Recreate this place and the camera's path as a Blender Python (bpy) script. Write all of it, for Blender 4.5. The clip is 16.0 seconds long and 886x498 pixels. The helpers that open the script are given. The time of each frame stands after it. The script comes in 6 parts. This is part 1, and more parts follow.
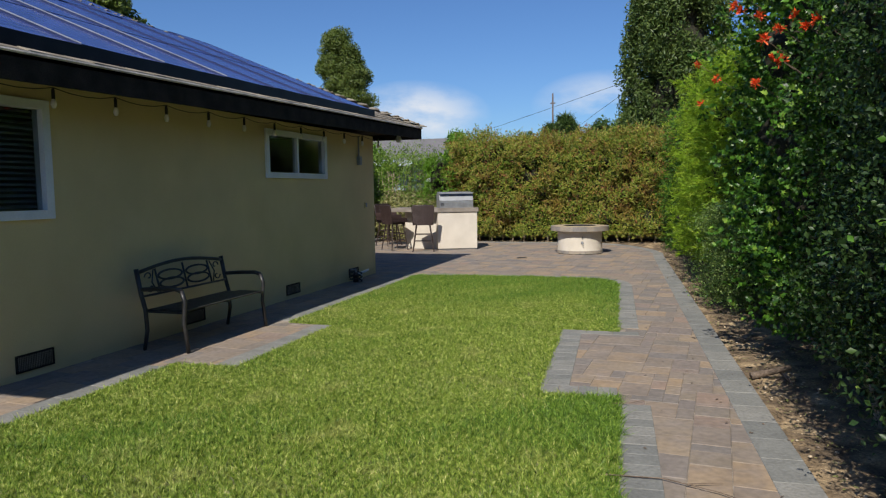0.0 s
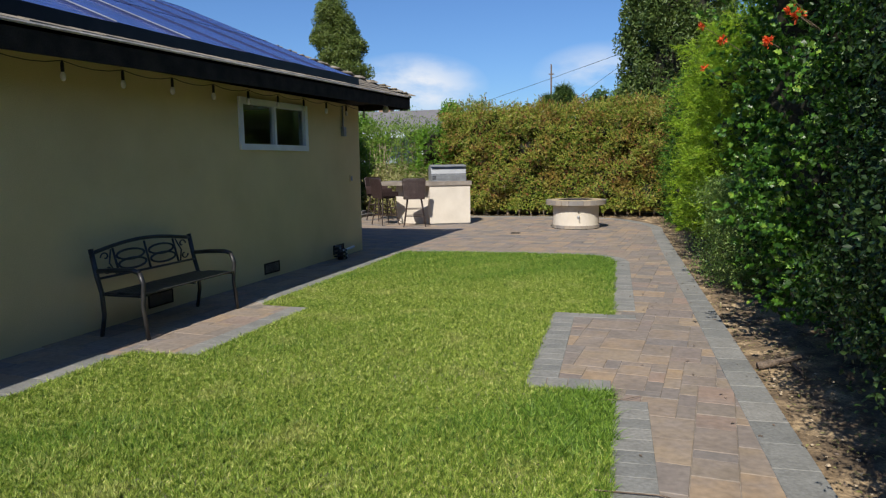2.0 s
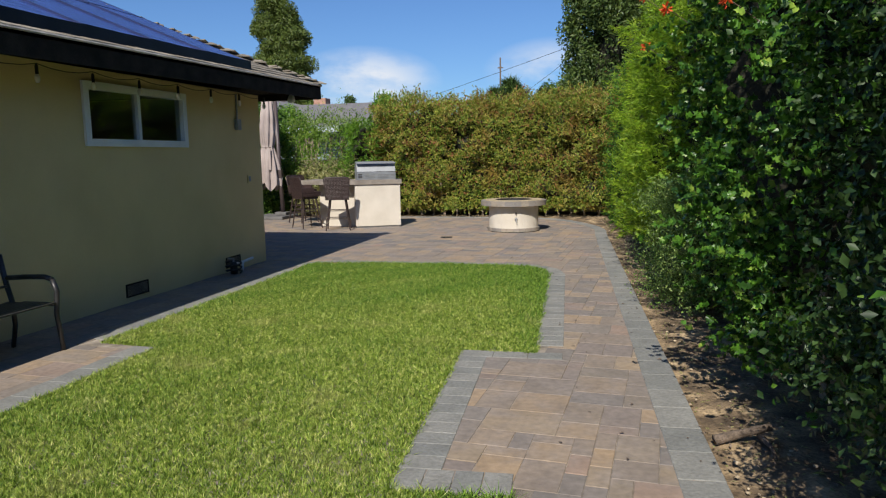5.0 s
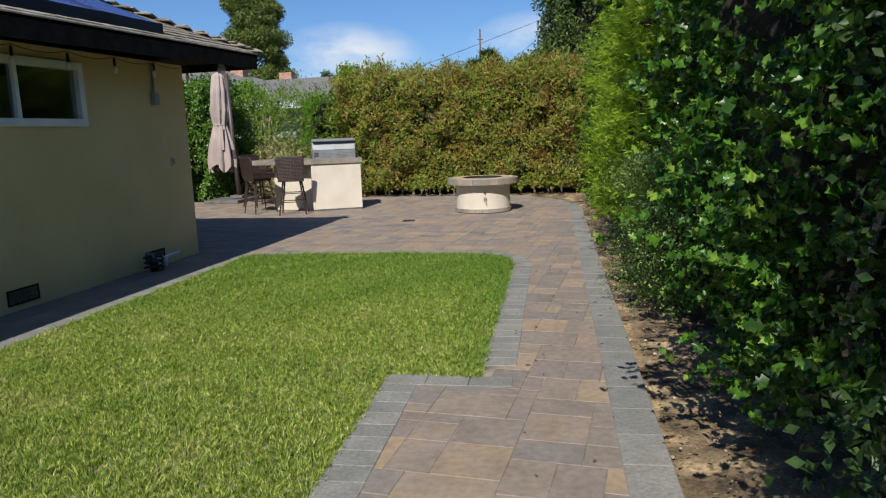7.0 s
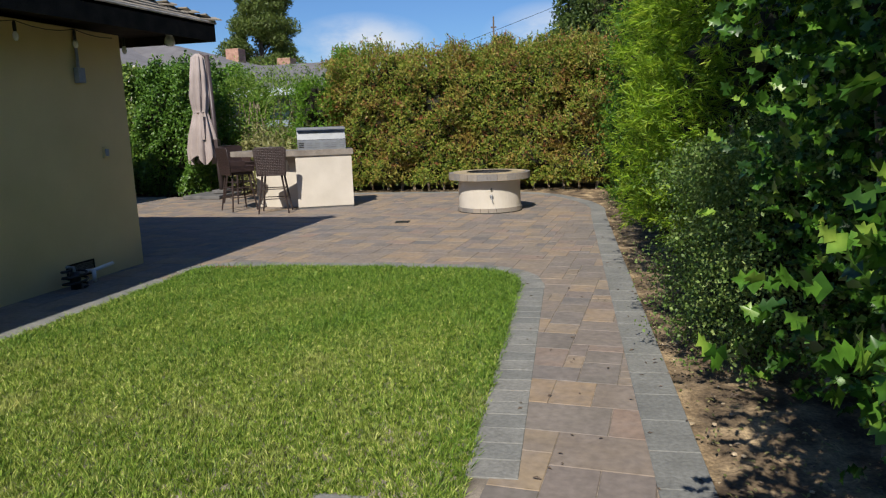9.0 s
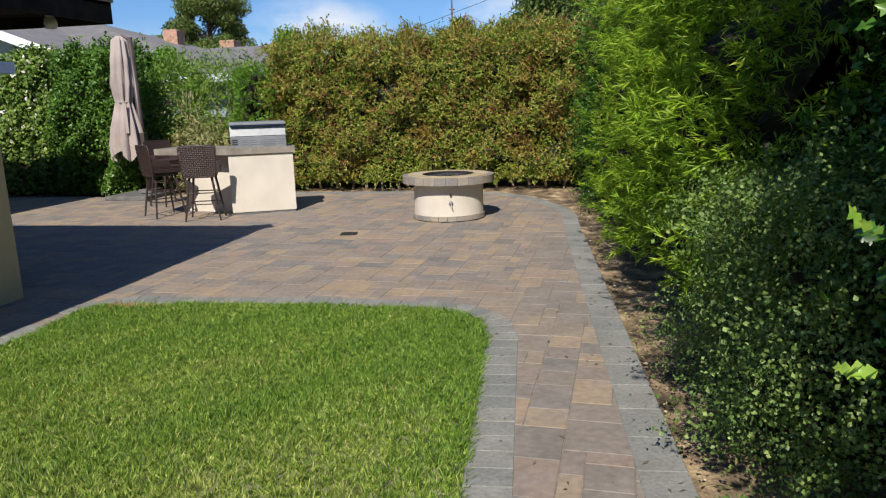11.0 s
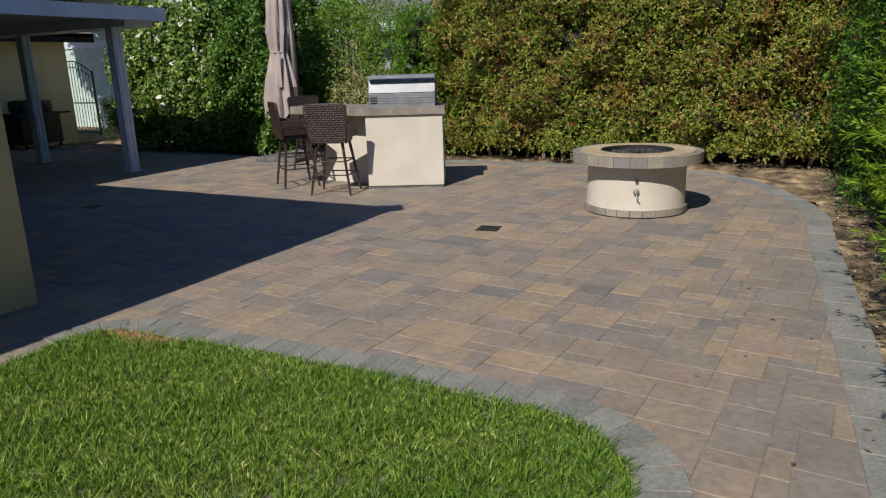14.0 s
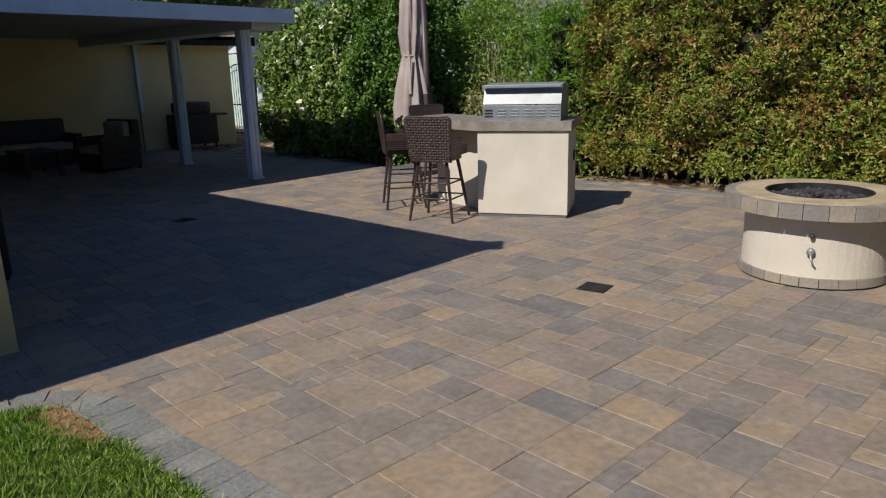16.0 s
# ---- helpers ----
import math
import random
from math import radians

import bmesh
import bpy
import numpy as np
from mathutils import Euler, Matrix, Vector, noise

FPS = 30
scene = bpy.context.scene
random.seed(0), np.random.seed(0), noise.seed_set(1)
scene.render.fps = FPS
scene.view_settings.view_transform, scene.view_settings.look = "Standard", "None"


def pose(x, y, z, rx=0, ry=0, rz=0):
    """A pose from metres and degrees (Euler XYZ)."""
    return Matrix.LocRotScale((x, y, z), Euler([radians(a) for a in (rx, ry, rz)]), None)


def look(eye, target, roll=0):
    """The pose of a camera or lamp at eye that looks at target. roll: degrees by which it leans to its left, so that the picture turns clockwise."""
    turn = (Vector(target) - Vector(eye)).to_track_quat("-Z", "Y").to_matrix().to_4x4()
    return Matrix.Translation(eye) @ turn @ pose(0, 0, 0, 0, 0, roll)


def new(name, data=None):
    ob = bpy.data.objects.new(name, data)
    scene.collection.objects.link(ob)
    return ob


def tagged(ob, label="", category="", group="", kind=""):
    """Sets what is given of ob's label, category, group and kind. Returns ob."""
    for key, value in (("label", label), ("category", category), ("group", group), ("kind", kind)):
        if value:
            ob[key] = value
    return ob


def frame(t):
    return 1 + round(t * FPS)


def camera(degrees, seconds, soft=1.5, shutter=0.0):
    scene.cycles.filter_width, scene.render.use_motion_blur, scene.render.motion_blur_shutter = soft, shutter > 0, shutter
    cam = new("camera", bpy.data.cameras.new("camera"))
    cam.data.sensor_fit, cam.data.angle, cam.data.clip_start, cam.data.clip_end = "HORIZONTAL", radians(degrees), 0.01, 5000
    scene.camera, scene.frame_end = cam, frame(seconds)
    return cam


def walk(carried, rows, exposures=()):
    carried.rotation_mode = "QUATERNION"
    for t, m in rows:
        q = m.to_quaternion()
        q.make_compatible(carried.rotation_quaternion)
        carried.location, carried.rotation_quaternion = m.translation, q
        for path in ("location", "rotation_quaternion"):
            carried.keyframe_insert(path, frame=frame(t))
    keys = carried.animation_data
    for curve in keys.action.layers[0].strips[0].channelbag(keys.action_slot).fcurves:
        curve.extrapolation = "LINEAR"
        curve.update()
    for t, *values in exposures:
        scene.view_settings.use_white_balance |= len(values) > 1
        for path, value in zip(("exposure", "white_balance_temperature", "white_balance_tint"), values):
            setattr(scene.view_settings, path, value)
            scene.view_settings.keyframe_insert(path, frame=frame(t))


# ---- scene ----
cam = camera(64.6, 16.0, 1.2)
METRES, EYE, TILT, LEAN, TURN = 10.7, 1.395, 0.0, 0.0, 17.4
PATH = [
    (0, (0.012, -0.078, 1.445), (-0.588, 1.822, 1.275), -0.8),
    (0.5, (0.045, 0.022, 1.439), (-0.551, 1.925, 1.29), -0.8),
    (1, (0.091, 0.197, 1.447), (-0.505, 2.101, 1.306), -0.8),
    (1.5, (0.058, 0.321, 1.442), (-0.539, 2.223, 1.281), -0.8),
    (2, (0.003, 0.45, 1.436), (-0.592, 2.344, 1.19), -0.9),
    (2.5, (0.109, 0.63, 1.437), (-0.478, 2.524, 1.177), -0.9),
    (3, (0.176, 0.854, 1.444), (-0.408, 2.748, 1.182), -0.9),
    (3.5, (0.145, 1.093, 1.457), (-0.439, 2.988, 1.197), -1.0),
    (4, (0.184, 1.371, 1.43), (-0.518, 3.226, 1.174), -0.9),
    (4.5, (0.212, 1.651, 1.444), (-0.396, 3.538, 1.183), -1.2),
    (5, (0.138, 1.941, 1.467), (-0.333, 3.867, 1.204), -1.0),
    (5.2, (0.138, 2.032, 1.463), (-0.322, 3.962, 1.208), -0.8),
    (7.3, (0.286, 3.361, 1.433), (-0.147, 5.283, 1.09), -2.2),
    (7.5, (0.234, 3.526, 1.425), (-0.189, 5.449, 1.075), -1.6),
    (8, (0.148, 3.911, 1.414), (-0.299, 5.828, 1.059), -1.6),
    (8.5, (0.141, 4.282, 1.402), (-0.326, 6.194, 1.045), -1.7),
    (9, (0.132, 4.74, 1.374), (-0.34, 6.651, 1.02), -2.0),
    (9.2, (0.072, 4.916, 1.392), (-0.252, 6.856, 1.028), -2.3),
    (11.3, (-0.08, 6.187, 1.547), (-0.46, 8.106, 1.129), -1.4),
    (11.5, (-0.076, 6.325, 1.547), (-0.53, 8.225, 1.116), -1.4),
    (12, (-0.127, 6.748, 1.513), (-0.695, 8.607, 1.04), -1.6),
    (12.5, (-0.143, 7.16, 1.485), (-0.787, 8.987, 0.984), -1.7),
    (13, (-0.153, 7.585, 1.487), (-0.914, 9.363, 0.978), -1.6),
    (13.5, (-0.215, 7.975, 1.523), (-1.073, 9.707, 1.009), -1.9),
    (14, (-0.227, 8.455, 1.484), (-1.13, 10.165, 0.975), -1.8),
    (14.5, (-0.291, 8.913, 1.484), (-1.263, 10.587, 0.98), -1.6),
    (15, (-0.359, 9.323, 1.492), (-1.387, 10.965, 0.995), -1.5),
    (15.5, (-0.325, 9.696, 1.516), (-1.471, 11.258, 1.02), -1.6),
    (16, (-0.38, 10.039, 1.506), (-1.693, 11.467, 1.017), -1.5),
]
walk(cam, [(t, look(eye, target, roll)) for t, eye, target, roll in PATH], exposures=[(0.0, 0.15), (2.5, 0.28), (5.0, 0.22), (7.5, 0.2), (9.2, 0.14), (11.5, 0.34), (12.5, 0.1), (13.5, 0.0), (16.0, -0.03)])

# ---------------------------------------------------------------- light
SUN_EL, SUN_AZ = 42.8, -91.3
sun_way = Vector((math.cos(radians(SUN_AZ)) * math.cos(radians(SUN_EL)), math.sin(radians(SUN_AZ)) * math.cos(radians(SUN_EL)), math.sin(radians(SUN_EL))))
sun = new("sun", bpy.data.lights.new("sun", "SUN"))
sun.data.energy, sun.data.angle, sun.data.color = 4.9, radians(0.53), (1.0, 0.94, 0.85)
sun.matrix_world = look(sun_way * 60, (0, 0, 0))


def make_world():
    w = bpy.data.worlds.new("world")
    scene.world = w
    w.use_nodes = True
    n, l = w.node_tree.nodes, w.node_tree.links
    bg = n["Background"]
    sky = n.new("ShaderNodeTexSky")
    sky.sky_type, sky.sun_disc = "NISHITA", False
    sky.sun_elevation, sky.sun_rotation = radians(SUN_EL), math.atan2(sun_way.x, sun_way.y)
    sky.air_density, sky.dust_density, sky.ozone_density = 1.0, 0.3, 3.0
    tc = n.new("ShaderNodeTexCoord")
    mp = n.new("ShaderNodeMapping")
    mp.inputs["Scale"].default_value = (3.2, 3.2, 7.5)
    no = n.new("ShaderNodeTexNoise")
    no.inputs["Scale"].default_value, no.inputs["Detail"].default_value, no.inputs["Roughness"].default_value = 1.7, 7, 0.6
    cr = n.new("ShaderNodeValToRGB")
    cr.color_ramp.elements[0].position, cr.color_ramp.elements[1].position = 0.40, 0.60
    mix = n.new("ShaderNodeMix")
    mix.data_type = "RGBA"
    l.new(tc.outputs["Generated"], mp.inputs[0])
    l.new(mp.outputs[0], no.inputs["Vector"])
    l.new(no.outputs[0], cr.inputs[0])
    # two low banks of fair weather cloud to the north, and a thin veil along the horizon
    flat = n.new("ShaderNodeVectorMath")
    flat.operation = "MULTIPLY"
    flat.inputs[1].default_value = (1, 1, 2.2)
    l.new(tc.outputs["Generated"], flat.inputs[0])
    banks = None
    for centre, size, strength in (((-0.335, 0.935, 0.225), 0.11, 1.1), ((-0.08, 0.985, 0.25), 0.10, 0.8), ((-0.52, 0.85, 0.10), 0.16, 0.5), ((0.35, 0.93, 0.3), 0.2, 0.6)):
        far = n.new("ShaderNodeVectorMath")
        far.operation = "DISTANCE"
        far.inputs[1].default_value = centre
        l.new(flat.outputs[0], far.inputs[0])
        fall = n.new("ShaderNodeMapRange")
        fall.inputs["From Min"].default_value, fall.inputs["From Max"].default_value = size, size * 0.25
        fall.inputs["To Max"].default_value = strength
        l.new(far.outputs["Value"], fall.inputs["Value"])
        if banks is None:
            banks = fall.outputs[0]
        else:
            add = n.new("ShaderNodeMath")
            add.operation = "MAXIMUM"
            l.new(banks, add.inputs[0])
            l.new(fall.outputs[0], add.inputs[1])
            banks = add.outputs[0]
    mul = n.new("ShaderNodeMath")
    mul.operation, mul.use_clamp = "MULTIPLY", True
    l.new(cr.outputs[0], mul.inputs[0])
    l.new(banks, mul.inputs[1])
    l.new(mul.outputs[0], mix.inputs["Factor"])
    blue = n.new("ShaderNodeMix")
    blue.data_type, blue.blend_type = "RGBA", "MULTIPLY"
    blue.inputs["Factor"].default_value = 1.0
    blue.inputs["B"].default_value = (0.54, 0.75, 1.05, 1)
    l.new(sky.outputs[0], blue.inputs["A"])
    l.new(blue.outputs["Result"], mix.inputs["A"])
    mix.inputs["B"].default_value = (7.5, 8.0, 8.8, 1)
    l.new(mix.outputs["Result"], bg.inputs[0])
    bg.inputs[1].default_value = 0.088


make_world()


# ---------------------------------------------------------------- materials
def rgb(c):
    return (c[0], c[1], c[2], 1)


def material(name, cols, scale=8.0, fine=60.0, rough=0.8, bump=0.2, metal=0.0, source="noise", stain=0.25, bump_scale=None, spec=0.5, translucent=0.0, patch=0.0, mottle=None):
    """cols: two to four colours along a ramp, driven by large noise, by each piece's own number, or by each island's."""
    m = bpy.data.materials.new(name)
    m.use_nodes = True
    n, l = m.node_tree.nodes, m.node_tree.links
    b = n["Principled BSDF"]
    b.inputs["Roughness"].default_value, b.inputs["Metallic"].default_value = rough, metal
    b.inputs["Specular IOR Level"].default_value = spec
    tc = n.new("ShaderNodeTexCoord")
    big = n.new("ShaderNodeTexNoise")
    big.inputs["Scale"].default_value, big.inputs["Detail"].default_value = scale, 4
    small = n.new("ShaderNodeTexNoise")
    small.inputs["Scale"].default_value, small.inputs["Detail"].default_value = fine, 5
    geo = n.new("ShaderNodeNewGeometry")
    l.new(geo.outputs["Position"], big.inputs["Vector"])
    l.new(geo.outputs["Position"], small.inputs["Vector"])
    ramp = n.new("ShaderNodeValToRGB")
    els = ramp.color_ramp.elements
    while len(els) < len(cols):
        els.new(0.5)
    lo, hi = (0.3, 0.7) if source == "noise" else (0.0, 1.0)
    for i, c in enumerate(cols):
        els[i].position = lo + (hi - lo) * i / (len(cols) - 1)
        els[i].color = rgb(c)
    if source == "noise":
        l.new(big.outputs[0], ramp.inputs[0])
    elif source == "piece":
        oi = n.new("ShaderNodeObjectInfo")
        l.new(oi.outputs["Random"], ramp.inputs[0])
    else:
        pm = n.new("ShaderNodeMapRange")
        pm.inputs["From Min"].default_value, pm.inputs["From Max"].default_value = 0.32, 0.68
        l.new(big.outputs[0], pm.inputs["Value"])
        pmix = n.new("ShaderNodeMix")
        pmix.inputs["Factor"].default_value = patch
        l.new(geo.outputs["Random Per Island"], pmix.inputs["A"])
        l.new(pm.outputs[0], pmix.inputs["B"])
        l.new(pmix.outputs["Result"], ramp.inputs[0])
    colour = ramp.outputs[0]
    if mottle:
        mn = n.new("ShaderNodeTexNoise")
        mn.inputs["Scale"].default_value, mn.inputs["Detail"].default_value = mottle[1], 5
        l.new(geo.outputs["Position"], mn.inputs["Vector"])
        mf = n.new("ShaderNodeMapRange")
        low = mottle[3] if len(mottle) > 3 else 0.42
        mf.inputs["From Min"].default_value, mf.inputs["From Max"].default_value = low, low + 0.24
        mf.inputs["To Max"].default_value = mottle[2]
        l.new(mn.outputs[0], mf.inputs["Value"])
        mc = n.new("ShaderNodeMix")
        mc.data_type = "RGBA"
        mc.inputs["B"].default_value = rgb(mottle[0])
        l.new(mf.outputs[0], mc.inputs["Factor"])
        l.new(ramp.outputs[0], mc.inputs["A"])
        colour = mc.outputs["Result"]
    mr = n.new("ShaderNodeMapRange")
    mr.inputs["From Min"].default_value, mr.inputs["From Max"].default_value = 0.3, 0.7
    mr.inputs["To Min"].default_value, mr.inputs["To Max"].default_value = 1 - stain, 1 + stain
    l.new(small.outputs[0], mr.inputs["Value"])
    mr2 = n.new("ShaderNodeMapRange")
    mr2.inputs["From Min"].default_value, mr2.inputs["From Max"].default_value = 0.3, 0.7
    mr2.inputs["To Min"].default_value, mr2.inputs["To Max"].default_value = 1 - stain * 0.7, 1 + stain * 0.7
    l.new(big.outputs[0], mr2.inputs["Value"])
    mm = n.new("ShaderNodeMath")
    mm.operation = "MULTIPLY"
    l.new(mr.outputs[0], mm.inputs[0])
    l.new(mr2.outputs[0], mm.inputs[1])
    vm = n.new("ShaderNodeVectorMath")
    vm.operation = "SCALE"
    l.new(colour, vm.inputs[0])
    l.new(mm.outputs[0], vm.inputs["Scale"])
    l.new(vm.outputs[0], b.inputs["Base Color"])
    if bump:
        bn = n.new("ShaderNodeBump")
        bn.inputs["Strength"].default_value, bn.inputs["Distance"].default_value = bump, 0.01
        src = small
        if bump_scale:
            src = n.new("ShaderNodeTexNoise")
            src.inputs["Scale"].default_value, src.inputs["Detail"].default_value = bump_scale, 4
            l.new(geo.outputs["Position"], src.inputs["Vector"])
        l.new(src.outputs[0], bn.inputs["Height"])
        l.new(bn.outputs[0], b.inputs["Normal"])
    if translucent:
        tr = n.new("ShaderNodeBsdfTranslucent")
        l.new(vm.outputs[0], tr.inputs[0])
        mx = n.new("ShaderNodeMixShader")
        mx.inputs[0].default_value = translucent
        l.new(b.outputs[0], mx.inputs[1])
        l.new(tr.outputs[0], mx.inputs[2])
        l.new(mx.outputs[0], n["Material Output"].inputs[0])
    return m


def glass_material():
    m = bpy.data.materials.new("window glass")
    m.use_nodes = True
    b = m.node_tree.nodes["Principled BSDF"]
    b.inputs["Base Color"].default_value = (0.75, 0.82, 0.8, 1)
    b.inputs["Roughness"].default_value, b.inputs["Transmission Weight"].default_value, b.inputs["IOR"].default_value = 0.01, 1.0, 1.5
    return m


STUCCO = material("olive stucco", [(0.66, 0.52, 0.26), (0.72, 0.572, 0.292)], 1.2, 140, 0.92, 0.5, stain=0.06, bump_scale=160)
CREAM = material("cream stucco", [(0.57, 0.515, 0.43), (0.62, 0.565, 0.48)], 3, 120, 0.9, 0.4, stain=0.05, bump_scale=150)
WHITE = material("white vinyl", [(0.72, 0.74, 0.75), (0.8, 0.81, 0.81)], 4, 60, 0.45, 0.05, stain=0.04)
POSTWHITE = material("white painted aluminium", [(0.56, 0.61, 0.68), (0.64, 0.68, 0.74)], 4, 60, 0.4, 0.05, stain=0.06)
FASCIA = material("dark brown paint", [(0.022, 0.017, 0.012), (0.036, 0.028, 0.02)], 6, 90, 0.9, 0.2, stain=0.25, spec=0.15)
GUTTER = material("aged drip edge", [(0.4, 0.37, 0.33), (0.55, 0.5, 0.44)], 8, 80, 0.55, 0.1, stain=0.25)
SHINGLE = material("weathered shingle", [(0.17, 0.145, 0.11), (0.26, 0.225, 0.175), (0.33, 0.29, 0.23)], 5, 90, 0.9, 0.6, source="island", stain=0.25)
GREYROOF = material("grey shingle", [(0.13, 0.125, 0.13), (0.2, 0.19, 0.19)], 3, 60, 0.9, 0.5, source="island", stain=0.2)
PANEL = material("solar glass", [(0.03, 0.05, 0.19), (0.045, 0.07, 0.25)], 3, 8, 0.22, 0.0, stain=0.1, spec=0.8)
PANELFRAME = material("black anodised frame", [(0.01, 0.01, 0.012), (0.02, 0.02, 0.022)], 4, 40, 0.45, 0.0, metal=0.6, stain=0.1)
SEAM = material("bare aluminium seam", [(0.2, 0.22, 0.27), (0.26, 0.28, 0.33)], 4, 40, 0.5, 0.0, metal=0.3, stain=0.1)
PAVER = material("tumbled concrete paver", [(0.265, 0.205, 0.152), (0.190, 0.170, 0.152), (0.315, 0.238, 0.155), (0.158, 0.147, 0.136), (0.272, 0.212, 0.155), (0.325, 0.235, 0.148), (0.185, 0.165, 0.150), (0.290, 0.205, 0.152)], 4, 24, 0.85, 0.22, source="piece", stain=0.16, mottle=((0.235, 0.2, 0.175), 5.0, 0.6))
PAVERJ = material("tumbled concrete paver field", [(0.265, 0.205, 0.152), (0.190, 0.170, 0.152), (0.315, 0.238, 0.155), (0.158, 0.147, 0.136), (0.272, 0.212, 0.155), (0.325, 0.235, 0.148), (0.185, 0.165, 0.150), (0.290, 0.205, 0.152)], 4, 24, 0.85, 0.22, source="island", stain=0.16, mottle=((0.235, 0.2, 0.175), 5.0, 0.6))
CURB = material("charcoal border paver", [(0.175, 0.178, 0.165), (0.205, 0.205, 0.187), (0.24, 0.234, 0.21)], 6, 50, 0.85, 0.4, source="piece", stain=0.18)
CURBJ = material("charcoal border paver field", [(0.175, 0.178, 0.165), (0.205, 0.205, 0.187), (0.24, 0.234, 0.21)], 6, 50, 0.85, 0.4, source="island", stain=0.18)
SAND = material("joint sand", [(0.16, 0.135, 0.105), (0.34, 0.29, 0.23)], 6, 200, 0.95, 0.5, stain=0.25)
SOIL = material("dry soil and mulch", [(0.075, 0.052, 0.032), (0.20, 0.142, 0.082), (0.38, 0.28, 0.16)], 4.5, 60, 0.95, 1.0, stain=0.4, bump_scale=35)
# Very dark green, so gaps between the blades don't show grey.
EARTH = material("dark green earth under the lawn", [(0.02, 0.035, 0.01), (0.045, 0.06, 0.015)], 5, 80, 0.95, 0.6, stain=0.35)
REDSOIL = material("reddish bare soil", [(0.24, 0.11, 0.05), (0.36, 0.2, 0.1)], 9, 120, 0.95, 0.8, stain=0.3)
BLADE = material("grass blade", [(0.02, 0.055, 0.008), (0.14, 0.235, 0.028), (0.33, 0.42, 0.07), (0.70, 0.64, 0.28)], 36.0, 60, 0.5, 0, source="island", stain=0.34, translucent=0.3, spec=0.3, patch=0.5, mottle=((0.60, 0.53, 0.22), 2.3, 0.38, 0.55))
LUSH = material("lush grass blade", [(0.02, 0.06, 0.008), (0.10, 0.20, 0.024), (0.19, 0.32, 0.04), (0.40, 0.47, 0.11)], 36.0, 60, 0.5, 0, source="island", stain=0.34, translucent=0.3, spec=0.3, patch=0.5)
METAL = material("stainless steel", [(0.24, 0.25, 0.26), (0.30, 0.31, 0.315)], 6, 100, 0.5, 0.02, metal=0.35, stain=0.06)
PLATE = material("louvred steel plate", [(0.33, 0.34, 0.35), (0.4, 0.41, 0.42)], 6, 100, 0.4, 0.02, metal=0.7, stain=0.08)
VENTMESH = material("dusty wire mesh", [(0.16, 0.13, 0.09), (0.22, 0.18, 0.13)], 6, 60, 0.7, 0.1, stain=0.2)
# Solid near-black; the shade inside openings and gaps is in the colour.
SLOT = material("near-black opening colour", [(0.01, 0.01, 0.01), (0.02, 0.02, 0.02)], 6, 30, 0.8, 0, stain=0.1)
COUNTER = material("grey brown tile counter", [(0.2, 0.17, 0.14), (0.28, 0.245, 0.205)], 7, 60, 0.5, 0.1, stain=0.15)
CAPTILE = material("grey slate tile", [(0.2, 0.185, 0.17), (0.27, 0.24, 0.205), (0.3, 0.255, 0.2)], 7, 60, 0.55, 0.15, source="piece", stain=0.15)
TANTOP = material("tan stone top", [(0.38, 0.3, 0.18), (0.5, 0.4, 0.25)], 6, 70, 0.6, 0.2, stain=0.15)
LAVA = material("black lava rock", [(0.015, 0.015, 0.018), (0.06, 0.058, 0.06)], 20, 80, 0.85, 0.6, source="island", stain=0.3)
WICKER = material("dark brown resin wicker", [(0.028, 0.017, 0.015), (0.055, 0.033, 0.029)], 20, 150, 0.5, 0.2, source="island", stain=0.2)
BROWNMETAL = material("dark brown metal", [(0.03, 0.02, 0.018), (0.05, 0.034, 0.03)], 8, 80, 0.45, 0.05, stain=0.15)
IRON = material("dark bronze iron", [(0.03, 0.03, 0.032), (0.055, 0.053, 0.05)], 8, 80, 0.42, 0.1, metal=0.3, stain=0.2)
PANELEDGE = material("navy anodised frame", [(0.02, 0.03, 0.09), (0.028, 0.04, 0.12)], 4, 40, 0.4, 0.0, metal=0.2, stain=0.1)
CANVAS = material("taupe canvas", [(0.33, 0.275, 0.25), (0.4, 0.335, 0.305)], 3, 200, 0.9, 0.25, stain=0.08)
MAST = material("dark mast paint", [(0.05, 0.035, 0.035), (0.08, 0.06, 0.058)], 6, 50, 0.45, 0.02, stain=0.1)
STONEGREY = material("grey umbrella base", [(0.10, 0.098, 0.095), (0.14, 0.135, 0.13)], 8, 60, 0.8, 0.2, stain=0.1)
BARK = material("bark", [(0.09, 0.065, 0.045), (0.2, 0.15, 0.11)], 12, 90, 0.9, 0.8, stain=0.3)
TWIG = material("pale twig", [(0.28, 0.22, 0.16), (0.36, 0.29, 0.21)], 12, 90, 0.9, 0.4, stain=0.3)
# Near-black, so the cores carry the shade between leaves in their colour.
CORE_SHADE = material("near-black shade core", [(0.010, 0.012, 0.006), (0.028, 0.025, 0.013)], 9, 60, 0.95, 0.8, stain=0.4)
BLACK = material("black plastic", [(0.01, 0.01, 0.01), (0.02, 0.02, 0.02)], 9, 60, 0.5, 0.1, stain=0.2)
PVC = material("white pipe", [(0.7, 0.7, 0.7), (0.76, 0.76, 0.76)], 9, 60, 0.5, 0.0, stain=0.05)
GREYBOX = material("grey painted metal", [(0.22, 0.24, 0.27), (0.28, 0.3, 0.33)], 9, 60, 0.5, 0.05, stain=0.1)
BULB = material("clear bulb", [(0.85, 0.8, 0.7), (0.9, 0.86, 0.78)], 9, 60, 0.08, 0.0, stain=0.05)
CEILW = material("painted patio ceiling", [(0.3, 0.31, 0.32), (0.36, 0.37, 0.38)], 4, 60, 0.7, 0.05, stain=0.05)
